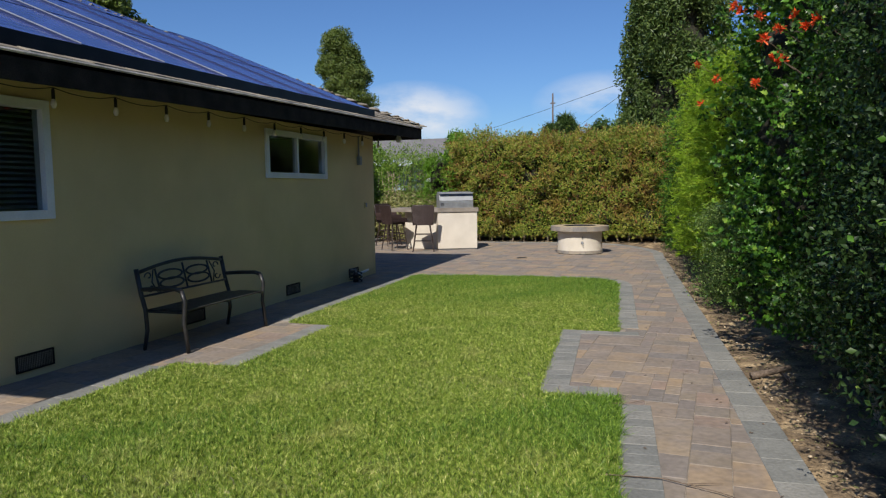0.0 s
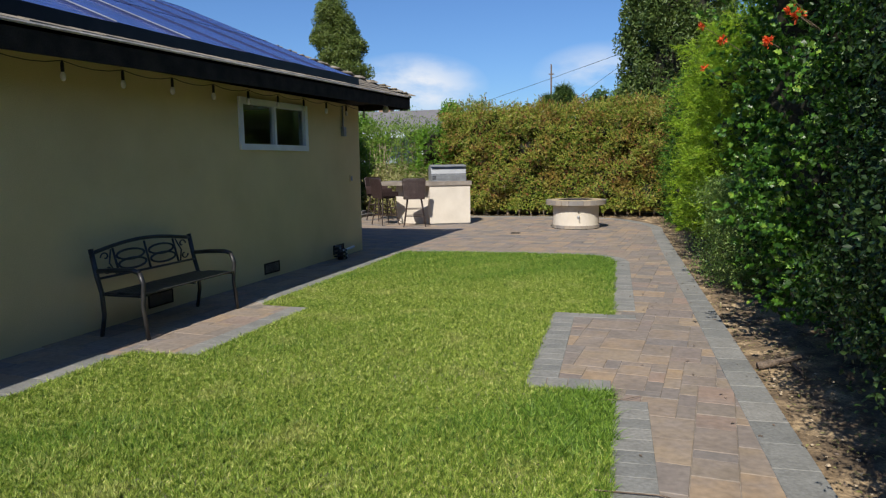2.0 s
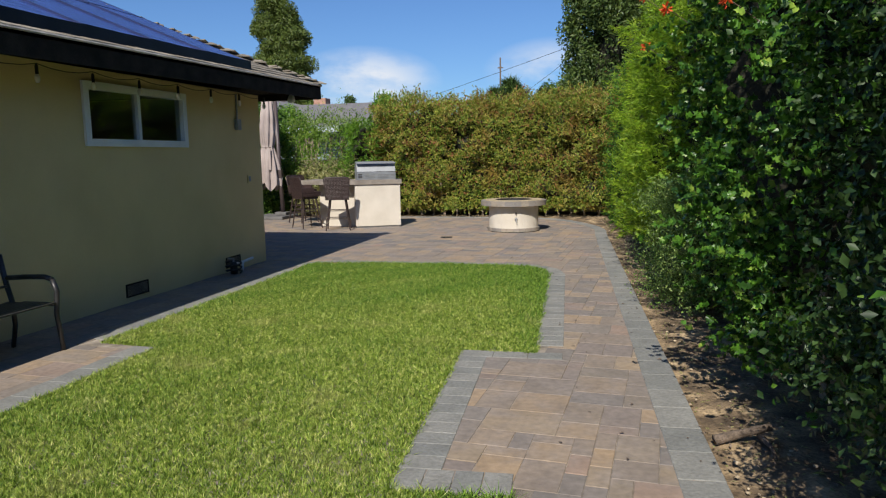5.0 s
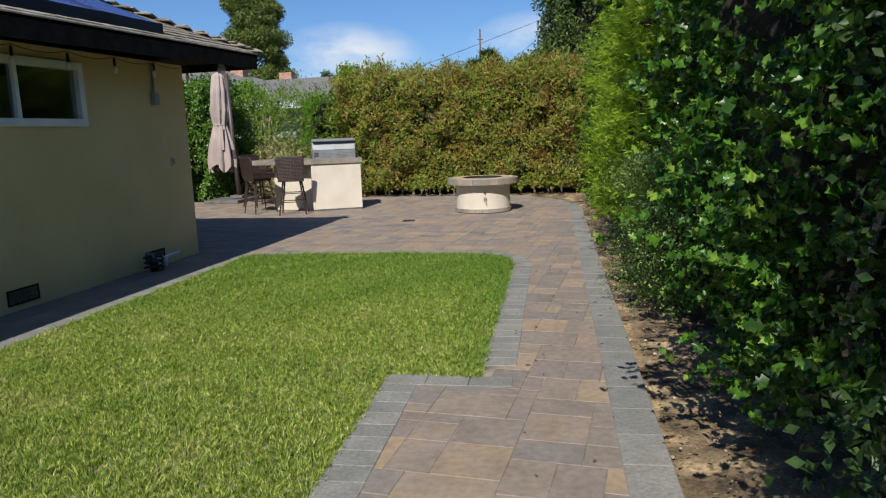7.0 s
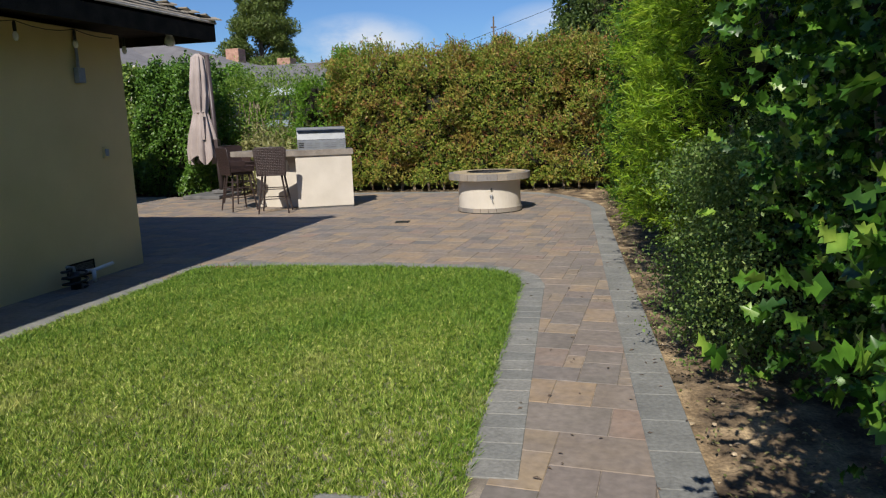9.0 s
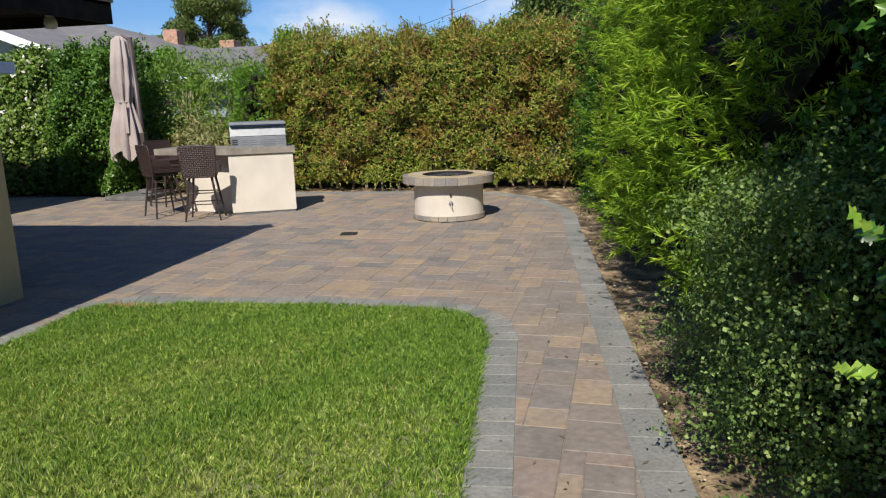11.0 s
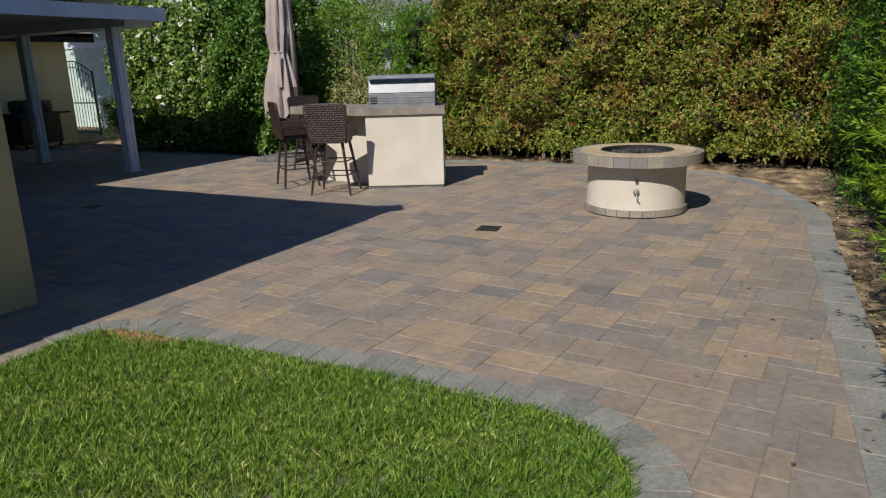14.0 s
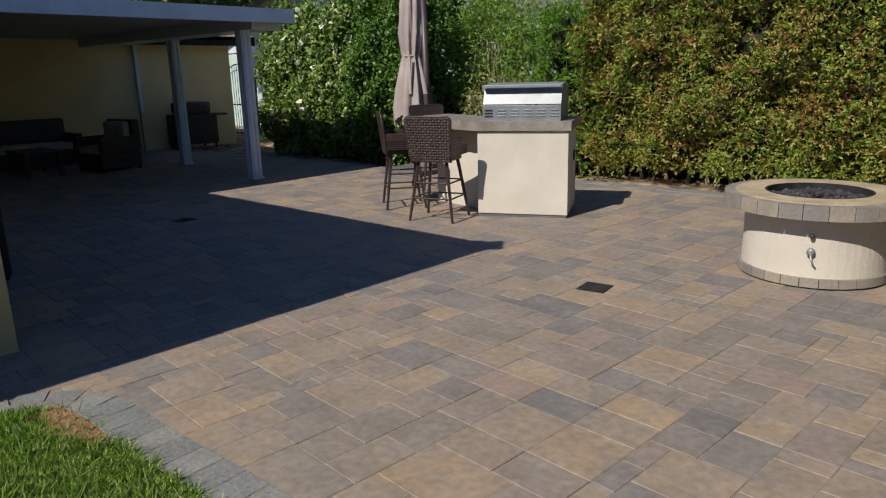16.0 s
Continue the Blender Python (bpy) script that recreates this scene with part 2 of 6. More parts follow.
NEIGHBOUR = material("blue grey siding", [(0.25, 0.3, 0.36), (0.3, 0.35, 0.41)], 4, 60, 0.8, 0.1, stain=0.08)
PALEGREEN = material("pale green siding", [(0.42, 0.52, 0.47), (0.48, 0.58, 0.52)], 4, 60, 0.8, 0.1, stain=0.06)
BLOCKWALL = material("tan block wall", [(0.42, 0.34, 0.23), (0.5, 0.41, 0.28)], 4, 60, 0.9, 0.3, stain=0.12)
BRICK = material("chimney brick", [(0.35, 0.19, 0.13), (0.45, 0.27, 0.2)], 9, 60, 0.9, 0.3, stain=0.2)
HILL = material("dry hillside", [(0.2, 0.19, 0.15), (0.13, 0.15, 0.1), (0.3, 0.27, 0.21)], 0.03, 0.3, 0.95, 0, stain=0.2)
CUSHION = material("beige cushion", [(0.42, 0.38, 0.33), (0.5, 0.46, 0.4)], 6, 120, 0.9, 0.1, stain=0.08)
FLOWER_R = material("orange red petal", [(0.75, 0.07, 0.02), (0.85, 0.16, 0.03)], 9, 60, 0.6, 0, source="island", stain=0.1, translucent=0.25)
FLOWER_W = material("cream petal", [(0.75, 0.72, 0.55), (0.85, 0.82, 0.7)], 9, 60, 0.6, 0, source="island", stain=0.05, translucent=0.25)
GLASS = glass_material()
ROOMDARK = material("dim room paint", [(0.2, 0.19, 0.17), (0.24, 0.23, 0.2)], 3, 50, 0.9, 0, stain=0.05)
BLINDM = material("blind slat", [(0.33, 0.34, 0.34), (0.4, 0.41, 0.41)], 3, 50, 0.6, 0, stain=0.05)


def leafmat(name, cols, tr=0.3, rough=0.45, scale=8.0, spec=0.4, mottle=None):
    return material(name, cols, scale, 25, rough, 0, source="island", stain=0.28, translucent=tr, spec=spec, patch=0.45, mottle=mottle)


L_FICUS = leafmat("olive hedge leaf", [(0.03, 0.065, 0.010), (0.09, 0.17, 0.02), (0.19, 0.30, 0.035), (0.35, 0.38, 0.06), (0.42, 0.34, 0.09), (0.40, 0.15, 0.055)], tr=0.3, mottle=((0.40, 0.16, 0.06), 1.5, 0.6, 0.50))
L_DARK = leafmat("dark shrub leaf", [(0.012, 0.032, 0.010), (0.030, 0.066, 0.017), (0.078, 0.14, 0.034)])
L_TECOMA = leafmat("honeysuckle leaf", [(0.012, 0.04, 0.008), (0.032, 0.095, 0.012), (0.095, 0.23, 0.024), (0.34, 0.46, 0.075)], tr=0.32, rough=0.36)
L_LAUREL = leafmat("laurel leaf", [(0.03, 0.08, 0.012), (0.085, 0.18, 0.022), (0.16, 0.28, 0.036)], rough=0.4)
L_LEMON = leafmat("airy lemon green leaf", [(0.08, 0.16, 0.02), (0.17, 0.29, 0.04), (0.33, 0.42, 0.08)], tr=0.45)
L_FEATHER = leafmat("feathery podocarpus leaf", [(0.06, 0.14, 0.012), (0.20, 0.36, 0.02), (0.34, 0.50, 0.032), (0.50, 0.56, 0.07)], tr=0.45)
L_SMALL = leafmat("small round leaf", [(0.05, 0.10, 0.02), (0.17, 0.28, 0.06), (0.42, 0.50, 0.18)], tr=0.35)
L_CAMEL = leafmat("glossy camellia leaf", [(0.04, 0.10, 0.016), (0.12, 0.21, 0.035), (0.21, 0.30, 0.055), (0.34, 0.40, 0.10)], rough=0.45)
L_BRIGHT = leafmat("bright shrub leaf", [(0.08, 0.19, 0.015), (0.14, 0.29, 0.025), (0.24, 0.40, 0.04)], tr=0.4)
L_DRY = leafmat("yellowing leaf", [(0.16, 0.2, 0.06), (0.28, 0.28, 0.1), (0.36, 0.32, 0.16)])
L_CYPRESS = leafmat("dark conifer spray", [(0.03, 0.07, 0.02), (0.06, 0.115, 0.025), (0.11, 0.165, 0.04)])
L_CONIFER = leafmat("tall conifer spray", [(0.03, 0.065, 0.016), (0.08, 0.13, 0.028), (0.16, 0.21, 0.05)])
L_PINE = leafmat("olive pine spray", [(0.06, 0.095, 0.02), (0.11, 0.16, 0.03), (0.18, 0.22, 0.045)])
L_RUST = leafmat("reddish new leaf", [(0.28, 0.075, 0.04), (0.36, 0.17, 0.07), (0.24, 0.17, 0.05)])


# ---------------------------------------------------------------- builders
def mesh_of(name, bm, mat, smooth=False):
    me = bpy.data.meshes.new(name)
    bm.to_mesh(me)
    bm.free()
    me.materials.append(mat)
    if smooth:
        me.shade_smooth()
    return me


def part(name, bm, mat, parent=None, label="", smooth=False):
    ob = new(name, mesh_of(name, bm, mat, smooth))
    ob.parent = parent
    return tagged(ob, label)


def thing(name, label, category, at=(0, 0, 0), turn=0.0, group="", kind=""):
    ob = new(name)
    ob.matrix_basis = pose(*at, 0, 0, turn)
    return tagged(ob, label, category, group, kind)


def add_box(bm, lo, hi, bevel=0.0, m=None):
    made = bmesh.ops.create_cube(bm, size=1)["verts"]
    for v in made:
        v.co = Vector([lo[i] if v.co[i] < 0 else hi[i] for i in range(3)])
    if bevel:
        edges = list({e for v in made for e in v.link_edges})
        made = bmesh.ops.bevel(bm, geom=edges, offset=bevel, segments=2, affect="EDGES", profile=0.7)["verts"]
    if m is not None:
        bmesh.ops.transform(bm, matrix=m, verts=[v for v in made if v.is_valid])


def box(lo, hi, bevel=0.0, m=None):
    bm = bmesh.new()
    add_box(bm, lo, hi, bevel, m)
    return bm


def boxes(rows, bevel=0.0):
    bm = bmesh.new()
    for lo, hi in rows:
        add_box(bm, lo, hi, bevel)
    return bm


def add_tube(bm, pts, r0, r1=None, sides=8, closed=False):
    r1 = r0 if r1 is None else r1
    pts = [Vector(p) for p in pts]
    rings = []
    for i, p in enumerate(pts):
        a = pts[i - 1] if i or closed else p
        b = pts[(i + 1) % len(pts)] if i < len(pts) - 1 or closed else p
        d = (b - a).normalized()
        side = d.cross(Vector((0.13, 0.21, 1)) if abs(d.z) < 0.9 else Vector((1, 0.1, 0))).normalized()
        up = side.cross(d)
        r = r0 + (r1 - r0) * i / max(1, len(pts) - 1)
        rings.append([bm.verts.new(p + r * (math.cos(t) * side + math.sin(t) * up)) for t in (2 * math.pi * k / sides for k in range(sides))])
    pairs = list(zip(rings, rings[1:])) + ([(rings[-1], rings[0])] if closed else [])
    for a, b in pairs:
        for k in range(sides):
            bm.faces.new((a[k], a[(k + 1) % sides], b[(k + 1) % sides], b[k]))
    if not closed:
        bm.faces.new(rings[0][::-1])
        bm.faces.new(rings[-1])


def tube(pts, r0, r1=None, sides=8, closed=False):
    bm = bmesh.new()
    add_tube(bm, pts, r0, r1, sides, closed)
    return bm


def lathe(profile, sides=40, start=0.0, sweep=360.0):
    """A closed ring profile of (radius, z) turned about z."""
    bm = bmesh.new()
    full = sweep >= 360
    count = sides if full else sides + 1
    cols = []
    for k in range(count):
        a = radians(start + sweep * k / sides)
        cols.append([bm.verts.new((r * math.cos(a), r * math.sin(a), z)) for r, z in profile])
    n = len(profile)
    for k in range(count if full else count - 1):
        a, b = cols[k], cols[(k + 1) % count]
        for i in range(n):
            bm.faces.new((a[i], b[i], b[(i + 1) % n], a[(i + 1) % n]))
    if not full:
        bm.faces.new(cols[0])
        bm.faces.new(cols[-1][::-1])
    bmesh.ops.recalc_face_normals(bm, faces=bm.faces)
    return bm


def prism(poly, z0, z1):
    bm = bmesh.new()
    lo = [bm.verts.new((x, y, z0)) for x, y in poly]
    hi = [bm.verts.new((x, y, z1)) for x, y in poly]
    n = len(poly)
    bm.faces.new(hi)
    bm.faces.new(lo[::-1])
    for i in range(n):
        bm.faces.new((lo[i], lo[(i + 1) % n], hi[(i + 1) % n], hi[i]))
    bmesh.ops.recalc_face_normals(bm, faces=bm.faces)
    return bm


def raw_mesh(name, verts, faces_per, mat):
    """Triangles from an array of vertices; faces_per: an array of index triples."""
    me = bpy.data.meshes.new(name)
    nf = len(faces_per)
    me.vertices.add(len(verts))
    me.vertices.foreach_set("co", np.ascontiguousarray(verts, dtype=np.float32).ravel())
    me.loops.add(nf * 3)
    me.loops.foreach_set("vertex_index", np.ascontiguousarray(faces_per, dtype=np.int32).ravel())
    me.polygons.add(nf)
    me.polygons.foreach_set("loop_start", np.arange(0, nf * 3, 3, dtype=np.int32))
    me.polygons.foreach_set("loop_total", np.full(nf, 3, dtype=np.int32))
    me.update(calc_edges=True)
    me.materials.append(mat)
    return me


def unit(a):
    return a / np.maximum(1e-9, np.linalg.norm(a, axis=1, keepdims=True))


def leaf_mesh(name, pts, out, length, width, mat, rng, along=0.0, droop=0.0, axis=None, oval=False, lobed=False):
    """One folded leaf of two triangles at each point. along: how far its axis follows the outward way; axis: its own way, if given."""
    n = len(pts)
    rnd = unit(rng.normal(size=(n, 3)))
    if axis is None:
        axis = unit(rnd + out * along + np.array((0, 0, -droop)))
    nor = unit(out * 0.9 + unit(rng.normal(size=(n, 3))) * 0.8 + np.array((0, 0, 0.35)))
    side = unit(np.cross(nor, axis))
    nor = np.cross(axis, side)
    s = rng.uniform(0.65, 1.3, size=(n, 1))
    L, W = length * s, width * s
    if lobed:
        half = ((-0.5, 0.0, 0.0), (-0.2, 0.5, 0.1), (0.03, 0.2, 0.03), (0.17, 0.44, 0.1), (0.26, 0.15, 0.02), (0.5, 0.0, -0.14))
        rim = half + tuple((a, -b, c) for a, b, c in half[4:0:-1])
        v = np.empty((n, 11, 3))
        v[:, 0] = pts
        for k, (a, b, c) in enumerate(rim):
            v[:, 1 + k] = pts + axis * L * a + side * W * b + nor * W * c
        base = np.arange(n)[:, None] * 11
        f = np.concatenate([base + np.array((0, 1 + k, 1 + (k + 1) % 10)) for k in range(10)])
        return raw_mesh(name, v.reshape(-1, 3), f, mat)
    if oval:
        v = np.empty((n, 6, 3))
        v[:, 0], v[:, 3] = pts - axis * L * 0.5, pts + axis * L * 0.5 - nor * L * 0.14
        for k, (f, g) in enumerate(((-0.18, 0.48), (0.2, 0.42))):
            v[:, 1 + k] = pts + axis * L * f + side * W * g + nor * W * 0.12
            v[:, 5 - k] = pts + axis * L * f - side * W * g + nor * W * 0.12
        base = np.arange(n)[:, None] * 6
        f = np.concatenate([base + np.array(q) for q in ((0, 1, 5), (1, 2, 4), (1, 4, 5), (2, 3, 4))])
        return raw_mesh(name, v.reshape(-1, 3), f, mat)
    v = np.empty((n, 4, 3))
    v[:, 0] = pts - axis * L * 0.5
    v[:, 1] = pts + side * W * 0.5 + nor * W * 0.12
    v[:, 2] = pts + axis * L * 0.5 - nor * L * 0.08
    v[:, 3] = pts - side * W * 0.5 + nor * W * 0.12
    base = np.arange(n)[:, None] * 4
    f = np.concatenate([base + np.array((0, 1, 2)), base + np.array((0, 2, 3))])
    return raw_mesh(name, v.reshape(-1, 3), f, mat)


def lumps(p, rng, amp, size):
    """Smooth lumps on a surface of points p."""
    d = np.zeros(len(p))
    for k in range(7):
        w = unit(rng.normal(size=(1, 3)))[0] * (2 * math.pi / (size * rng.uniform(0.5, 1.6)))
        d += np.sin(p @ w + rng.uniform(0, 6.28)) * amp / 3.2
    return d


def hedge_points(rng, n, lo, hi, amp, lump, depth, weights):
    """Points near the surface of a lumpy box. weights: west, east, south, north, top."""
    lo, hi = np.array(lo, float), np.array(hi, float)
    sx, sy, sz = hi - lo
    area = np.array((sy * sz, sy * sz, sx * sz, sx * sz, sx * sy)) * np.array(weights, float)
    face = rng.choice(5, size=n, p=area / area.sum())
    p = lo + rng.uniform(size=(n, 3)) * (hi - lo)
    out = np.zeros((n, 3))
    for i, (ax, sgn) in enumerate(((0, -1), (0, 1), (1, -1), (1, 1), (2, 1))):
        k = face == i
        p[k, ax] = lo[ax] if sgn < 0 else hi[ax]
        out[k, ax] = sgn
    return p, out, face


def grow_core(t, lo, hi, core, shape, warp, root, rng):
    """A near-black core inside a shrub, coloured as the shade deep among its leaves."""
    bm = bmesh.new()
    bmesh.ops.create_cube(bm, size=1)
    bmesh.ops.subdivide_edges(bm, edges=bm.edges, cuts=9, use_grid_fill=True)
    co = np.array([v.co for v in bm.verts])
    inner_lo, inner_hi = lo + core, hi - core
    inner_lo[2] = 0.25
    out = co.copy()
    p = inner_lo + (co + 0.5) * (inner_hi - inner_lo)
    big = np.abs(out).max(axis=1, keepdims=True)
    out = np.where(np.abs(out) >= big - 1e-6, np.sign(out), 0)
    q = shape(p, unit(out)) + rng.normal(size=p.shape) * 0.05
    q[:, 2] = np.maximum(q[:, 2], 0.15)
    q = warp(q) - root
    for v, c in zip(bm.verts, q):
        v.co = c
    part("inner_growth", bm, CORE_SHADE, t)


def shrub(name, label, category, lo, hi, count, leaf, mat, weights=(1, 0.2, 1, 0.3, 0.8), amp=0.22, lump=0.9, depth=0.16, warp=None, seed=1,
          extra=(), stems=6, cluster=0, along=0.2, droop=0.0, taper=0.12, ragged=0.12, core=0.3, group="", stem_top=0.8, oval=False, lobed=False, skirt=0.1):
    """A clipped or loose shrub: stems, a near-black core for its inner shade and a shell of single leaves. extra:
    (name, material, share, size, minimum height) of further leaf kinds.
    """
    rng = np.random.default_rng(seed)
    lo, hi = np.array(lo, float), np.array(hi, float)
    warp = warp or (lambda q: q)
    mid = (lo + hi) / 2
    root = warp(np.array([[mid[0], mid[1], 0.0]]))[0]
    t = thing(name, label, category, tuple(root), 0, group)

    def shape(p, out):
        h = (p[:, 2] - lo[2]) / (hi[2] - lo[2])
        d = lumps(p, np.random.default_rng(seed + 50), amp, lump) + lumps(p, np.random.default_rng(seed + 51), amp * 0.5, lump * 0.35)
        q = p + out * d[:, None]
        low = np.clip((0.16 - h) / 0.16, 0, 1)[:, None]
        q[:, :2] = mid[:2] + (q[:, :2] - mid[:2]) * (1 - taper * h[:, None] ** 3 - skirt * low)
        q[:, 2] += np.where(out[:, 2] > 0, 0, np.clip(h - 0.85, 0, 1) * 0)
        edge = np.clip(1 - np.minimum(np.abs(p[:, 0] - lo[0]), np.abs(p[:, 0] - hi[0])) / 0.3, 0, 1)
        q[:, 2] -= np.where(out[:, 2] > 0, edge ** 2 * 0.18, 0)
        return q

    def leaves(part_name, mat_, n, size, zmin=0.0, sheet=0.0):
        if cluster:
            m = max(1, n // cluster)
            p, out, _ = hedge_points(rng, m, lo, hi, amp, lump, depth, weights)
            q = shape(p, out)
            q = q - out * rng.exponential(depth, size=(m, 1)) + out * (rng.uniform(size=(m, 1)) ** 3) * ragged * 2
            head = unit(out * 0.9 + rng.normal(size=(m, 3)) * 0.55 + np.array((0, 0, 0.25)))
            q, out, head = np.repeat(q, cluster, 0), np.repeat(out, cluster, 0), np.repeat(head, cluster, 0)
            ax = unit(head + rng.normal(size=q.shape) * 0.42 + np.array((0, 0, -droop)))
            q = q + ax * size[0] * 0.5 + head * rng.uniform(0, 0.1, size=(len(q), 1))
        else:
            p, out, _ = hedge_points(rng, n, lo, hi, amp, lump, depth, weights)
            q = shape(p, out)
            q = q - out * rng.exponential(depth, size=(n, 1)) + out * (rng.uniform(size=(n, 1)) ** 4) * ragged
            q += rng.normal(size=q.shape) * 0.02
            ax = None
        keep = (q[:, 2] > max(0.03, zmin))
        if zmin:
            keep &= rng.uniform(size=len(q)) < 0.9
        q, out = q[keep], out[keep]
        me = leaf_mesh(part_name, warp(q) - root, out, size[0], size[1], mat_, rng, along, droop, None if ax is None else ax[keep], oval, lobed and part_name == "foliage")
        ob = new(part_name, me)
        ob.parent = t
        return ob

    leaves("foliage", mat, count, leaf)
    for nm, m2, share, size, zmin in extra:
        leaves(nm, m2, int(count * share), size, zmin)
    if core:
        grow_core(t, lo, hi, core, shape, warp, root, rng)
    if stems:
        bm = bmesh.new()
        for i in range(stems):
            f = (i + 0.5) / stems
            along_y = (hi - lo)[1] > (hi - lo)[0]
            x = lo[0] + 0.3 + rng.uniform(0, 0.5) * (hi - lo)[0] * 0.6 if along_y else lo[0] + f * (hi - lo)[0]
            y = lo[1] + f * (hi - lo)[1] if along_y else lo[1] + 0.35 + rng.uniform(0, 0.4) * (hi - lo)[1] * 0.4
            a = np.array([[x, y, -0.08], [x + rng.uniform(-.1, .1), y + rng.uniform(-.1, .1), stem_top * 0.4], [x + rng.uniform(-.2, .2), y + rng.uniform(-.2, .2), stem_top]])
            a = warp(a) - root
            add_tube(bm, [tuple(r) for r in a], 0.03, 0.015, 6)
        part("stem_cluster", bm, TWIG, t)
    return t


def tree(name, label, category, base, height, profile, mat, count, leaf, clumps, clump_r, trunk_r, seed, bare=0.15, squash=1.0, core=0.0):
    """Trunk, limbs and a crown of leaf clumps. profile: the crown's radius at a height from 0 to 1."""
    rng = np.random.default_rng(seed)
    t = thing(name, label, category, base)
    wob = [(rng.uniform(-.1, .1) * k, rng.uniform(-.1, .1) * k, height * f) for k, f in ((0, -0.02), (1, 0.3), (1.5, 0.6), (1, 0.93))]
    part("trunk", tube(wob, trunk_r, trunk_r * 0.15, 10), BARK, t, smooth=True)
    h = bare + (1 - bare) * rng.uniform(0, 1, clumps) ** 0.9
    a = rng.uniform(0, 2 * math.pi, clumps)
    r = np.array([profile((x - bare) / (1 - bare)) for x in h]) * rng.uniform(0.62, 1.06, clumps)
    c = np.stack([r * np.cos(a), r * np.sin(a), h * height], 1)
    bm = bmesh.new()
    for i in range(0, clumps, max(1, clumps // 26)):
        z = c[i, 2] * 0.92
        add_tube(bm, [(0, 0, z - 0.3), tuple(c[i] * (0.5, 0.5, 1) - (0, 0, 0.1)), tuple(c[i])], trunk_r * 0.22, trunk_r * 0.06, 5)
    part("branches", bm, BARK, t)
    # Optional near-black core painted as the shade deep in the crown.
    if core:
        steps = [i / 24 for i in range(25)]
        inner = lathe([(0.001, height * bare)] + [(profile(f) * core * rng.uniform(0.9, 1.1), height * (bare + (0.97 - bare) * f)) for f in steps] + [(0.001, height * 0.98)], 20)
        part("inner_growth", inner, CORE_SHADE, t)
    size = clump_r * rng.uniform(0.6, 1.3, clumps)
    pick = rng.choice(clumps, count, p=size ** 2 / (size ** 2).sum())
    d = unit(rng.normal(size=(count, 3)))
    q = c[pick] + d * size[pick][:, None] * rng.uniform(0.55, 1.1, size=(count, 1)) * np.array((1, 1, squash))
    q[:, 2] = np.maximum(q[:, 2], height * bare * 0.6)
    ob = new("crown", leaf_mesh("crown", q, d, leaf[0], leaf[1], mat, rng, 0.6, 0.1))
    ob.parent = t
    return t


# ---------------------------------------------------------------- plan
WALL_X, WALL_N = -4.78, 11.17
EAVE_X, EAVE_N = -4.19, 12.03
SKEW = 0.063
LAWN_W = -3.92
SOUTH = 1.25


def eave_z(y):
    return 2.40 + 0.0155 * (y - 3.0)


def edge_x(y):
    """The outer edge of the walk's border beside the planting bed."""
    return 0.56 - SKEW * (y - 6.5)


def lawn_x(y):
    """The lawn's edge along the walk."""
    return -0.385 - SKEW * (y - 6.5)


def beside(q):
    q = np.array(q, float)
    q[:, 0] += 0.56 - SKEW * (q[:, 1] - 6.5)
    return q


# ---------------------------------------------------------------- ground
def make_ground():
    bm = bmesh.new()
    bmesh.ops.create_grid(bm, x_segments=60, y_segments=60, size=400)
    for v in bm.verts:
        v.co.z = -0.09
    tagged(new("ground", mesh_of("ground", bm, SOIL)), "dry bare soil stretching away round the yard", "ground", "", "structure")
    # planting bed with uneven surface
    rng = np.random.default_rng(3)
    bm = bmesh.new()
    bmesh.ops.create_grid(bm, x_segments=60, y_segments=300, size=1)
    for v in bm.verts:
        y = 8.5 + v.co.y * 11.5
        x = edge_x(y) - 0.03 + (v.co.x + 1) * 1.5
        v.co = (x, y, -0.045 + 0.03 * noise.noise((x * 4, y * 4, 0)) + 0.02 * noise.noise((x * 15, y * 15, 3)) + 0.015 * (x - edge_x(y)))
    tagged(new("planting_bed", mesh_of("planting_bed", bm, SOIL, True)), "crumbly tan soil with dark mulch beside the walk", "soil", "", "structure")
    bm = bmesh.new()
    bmesh.ops.create_grid(bm, x_segments=240, y_segments=60, size=1)
    for v in bm.verts:
        x, y = -7.2 + v.co.x * 10.5, 18.9 + v.co.y * 2.1
        v.co = (x, y, (-0.035 if y > 18.45 else -0.05) + 0.03 * noise.noise((x * 4, y * 4, 0)) + 0.02 * noise.noise((x * 15, y * 15, 3)))
    tagged(new("planting_bed", mesh_of("planting_bed", bm, SOIL, True)), "reddish brown soil and mulch under the back hedge", "soil", "", "structure")
    rim = [(x + 0.1, y) for x, y in far_edge() if x > -9.5]
    b = prism([(WALL_X, -3.5)] + rim + [(-16, 17.6), (-16, 11.1), (WALL_X, 11.1)], -0.12, -0.004)
    tagged(new("paving_base", mesh_of("paving_base", b, SAND)), "compacted sand under the pavers", "paving", "", "structure")
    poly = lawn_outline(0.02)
    t = tagged(new("lawn_soil", mesh_of("lawn_soil", prism(poly, -0.1, -0.012), EARTH)), "very dark green earth under thick turf", "soil", "", "structure")


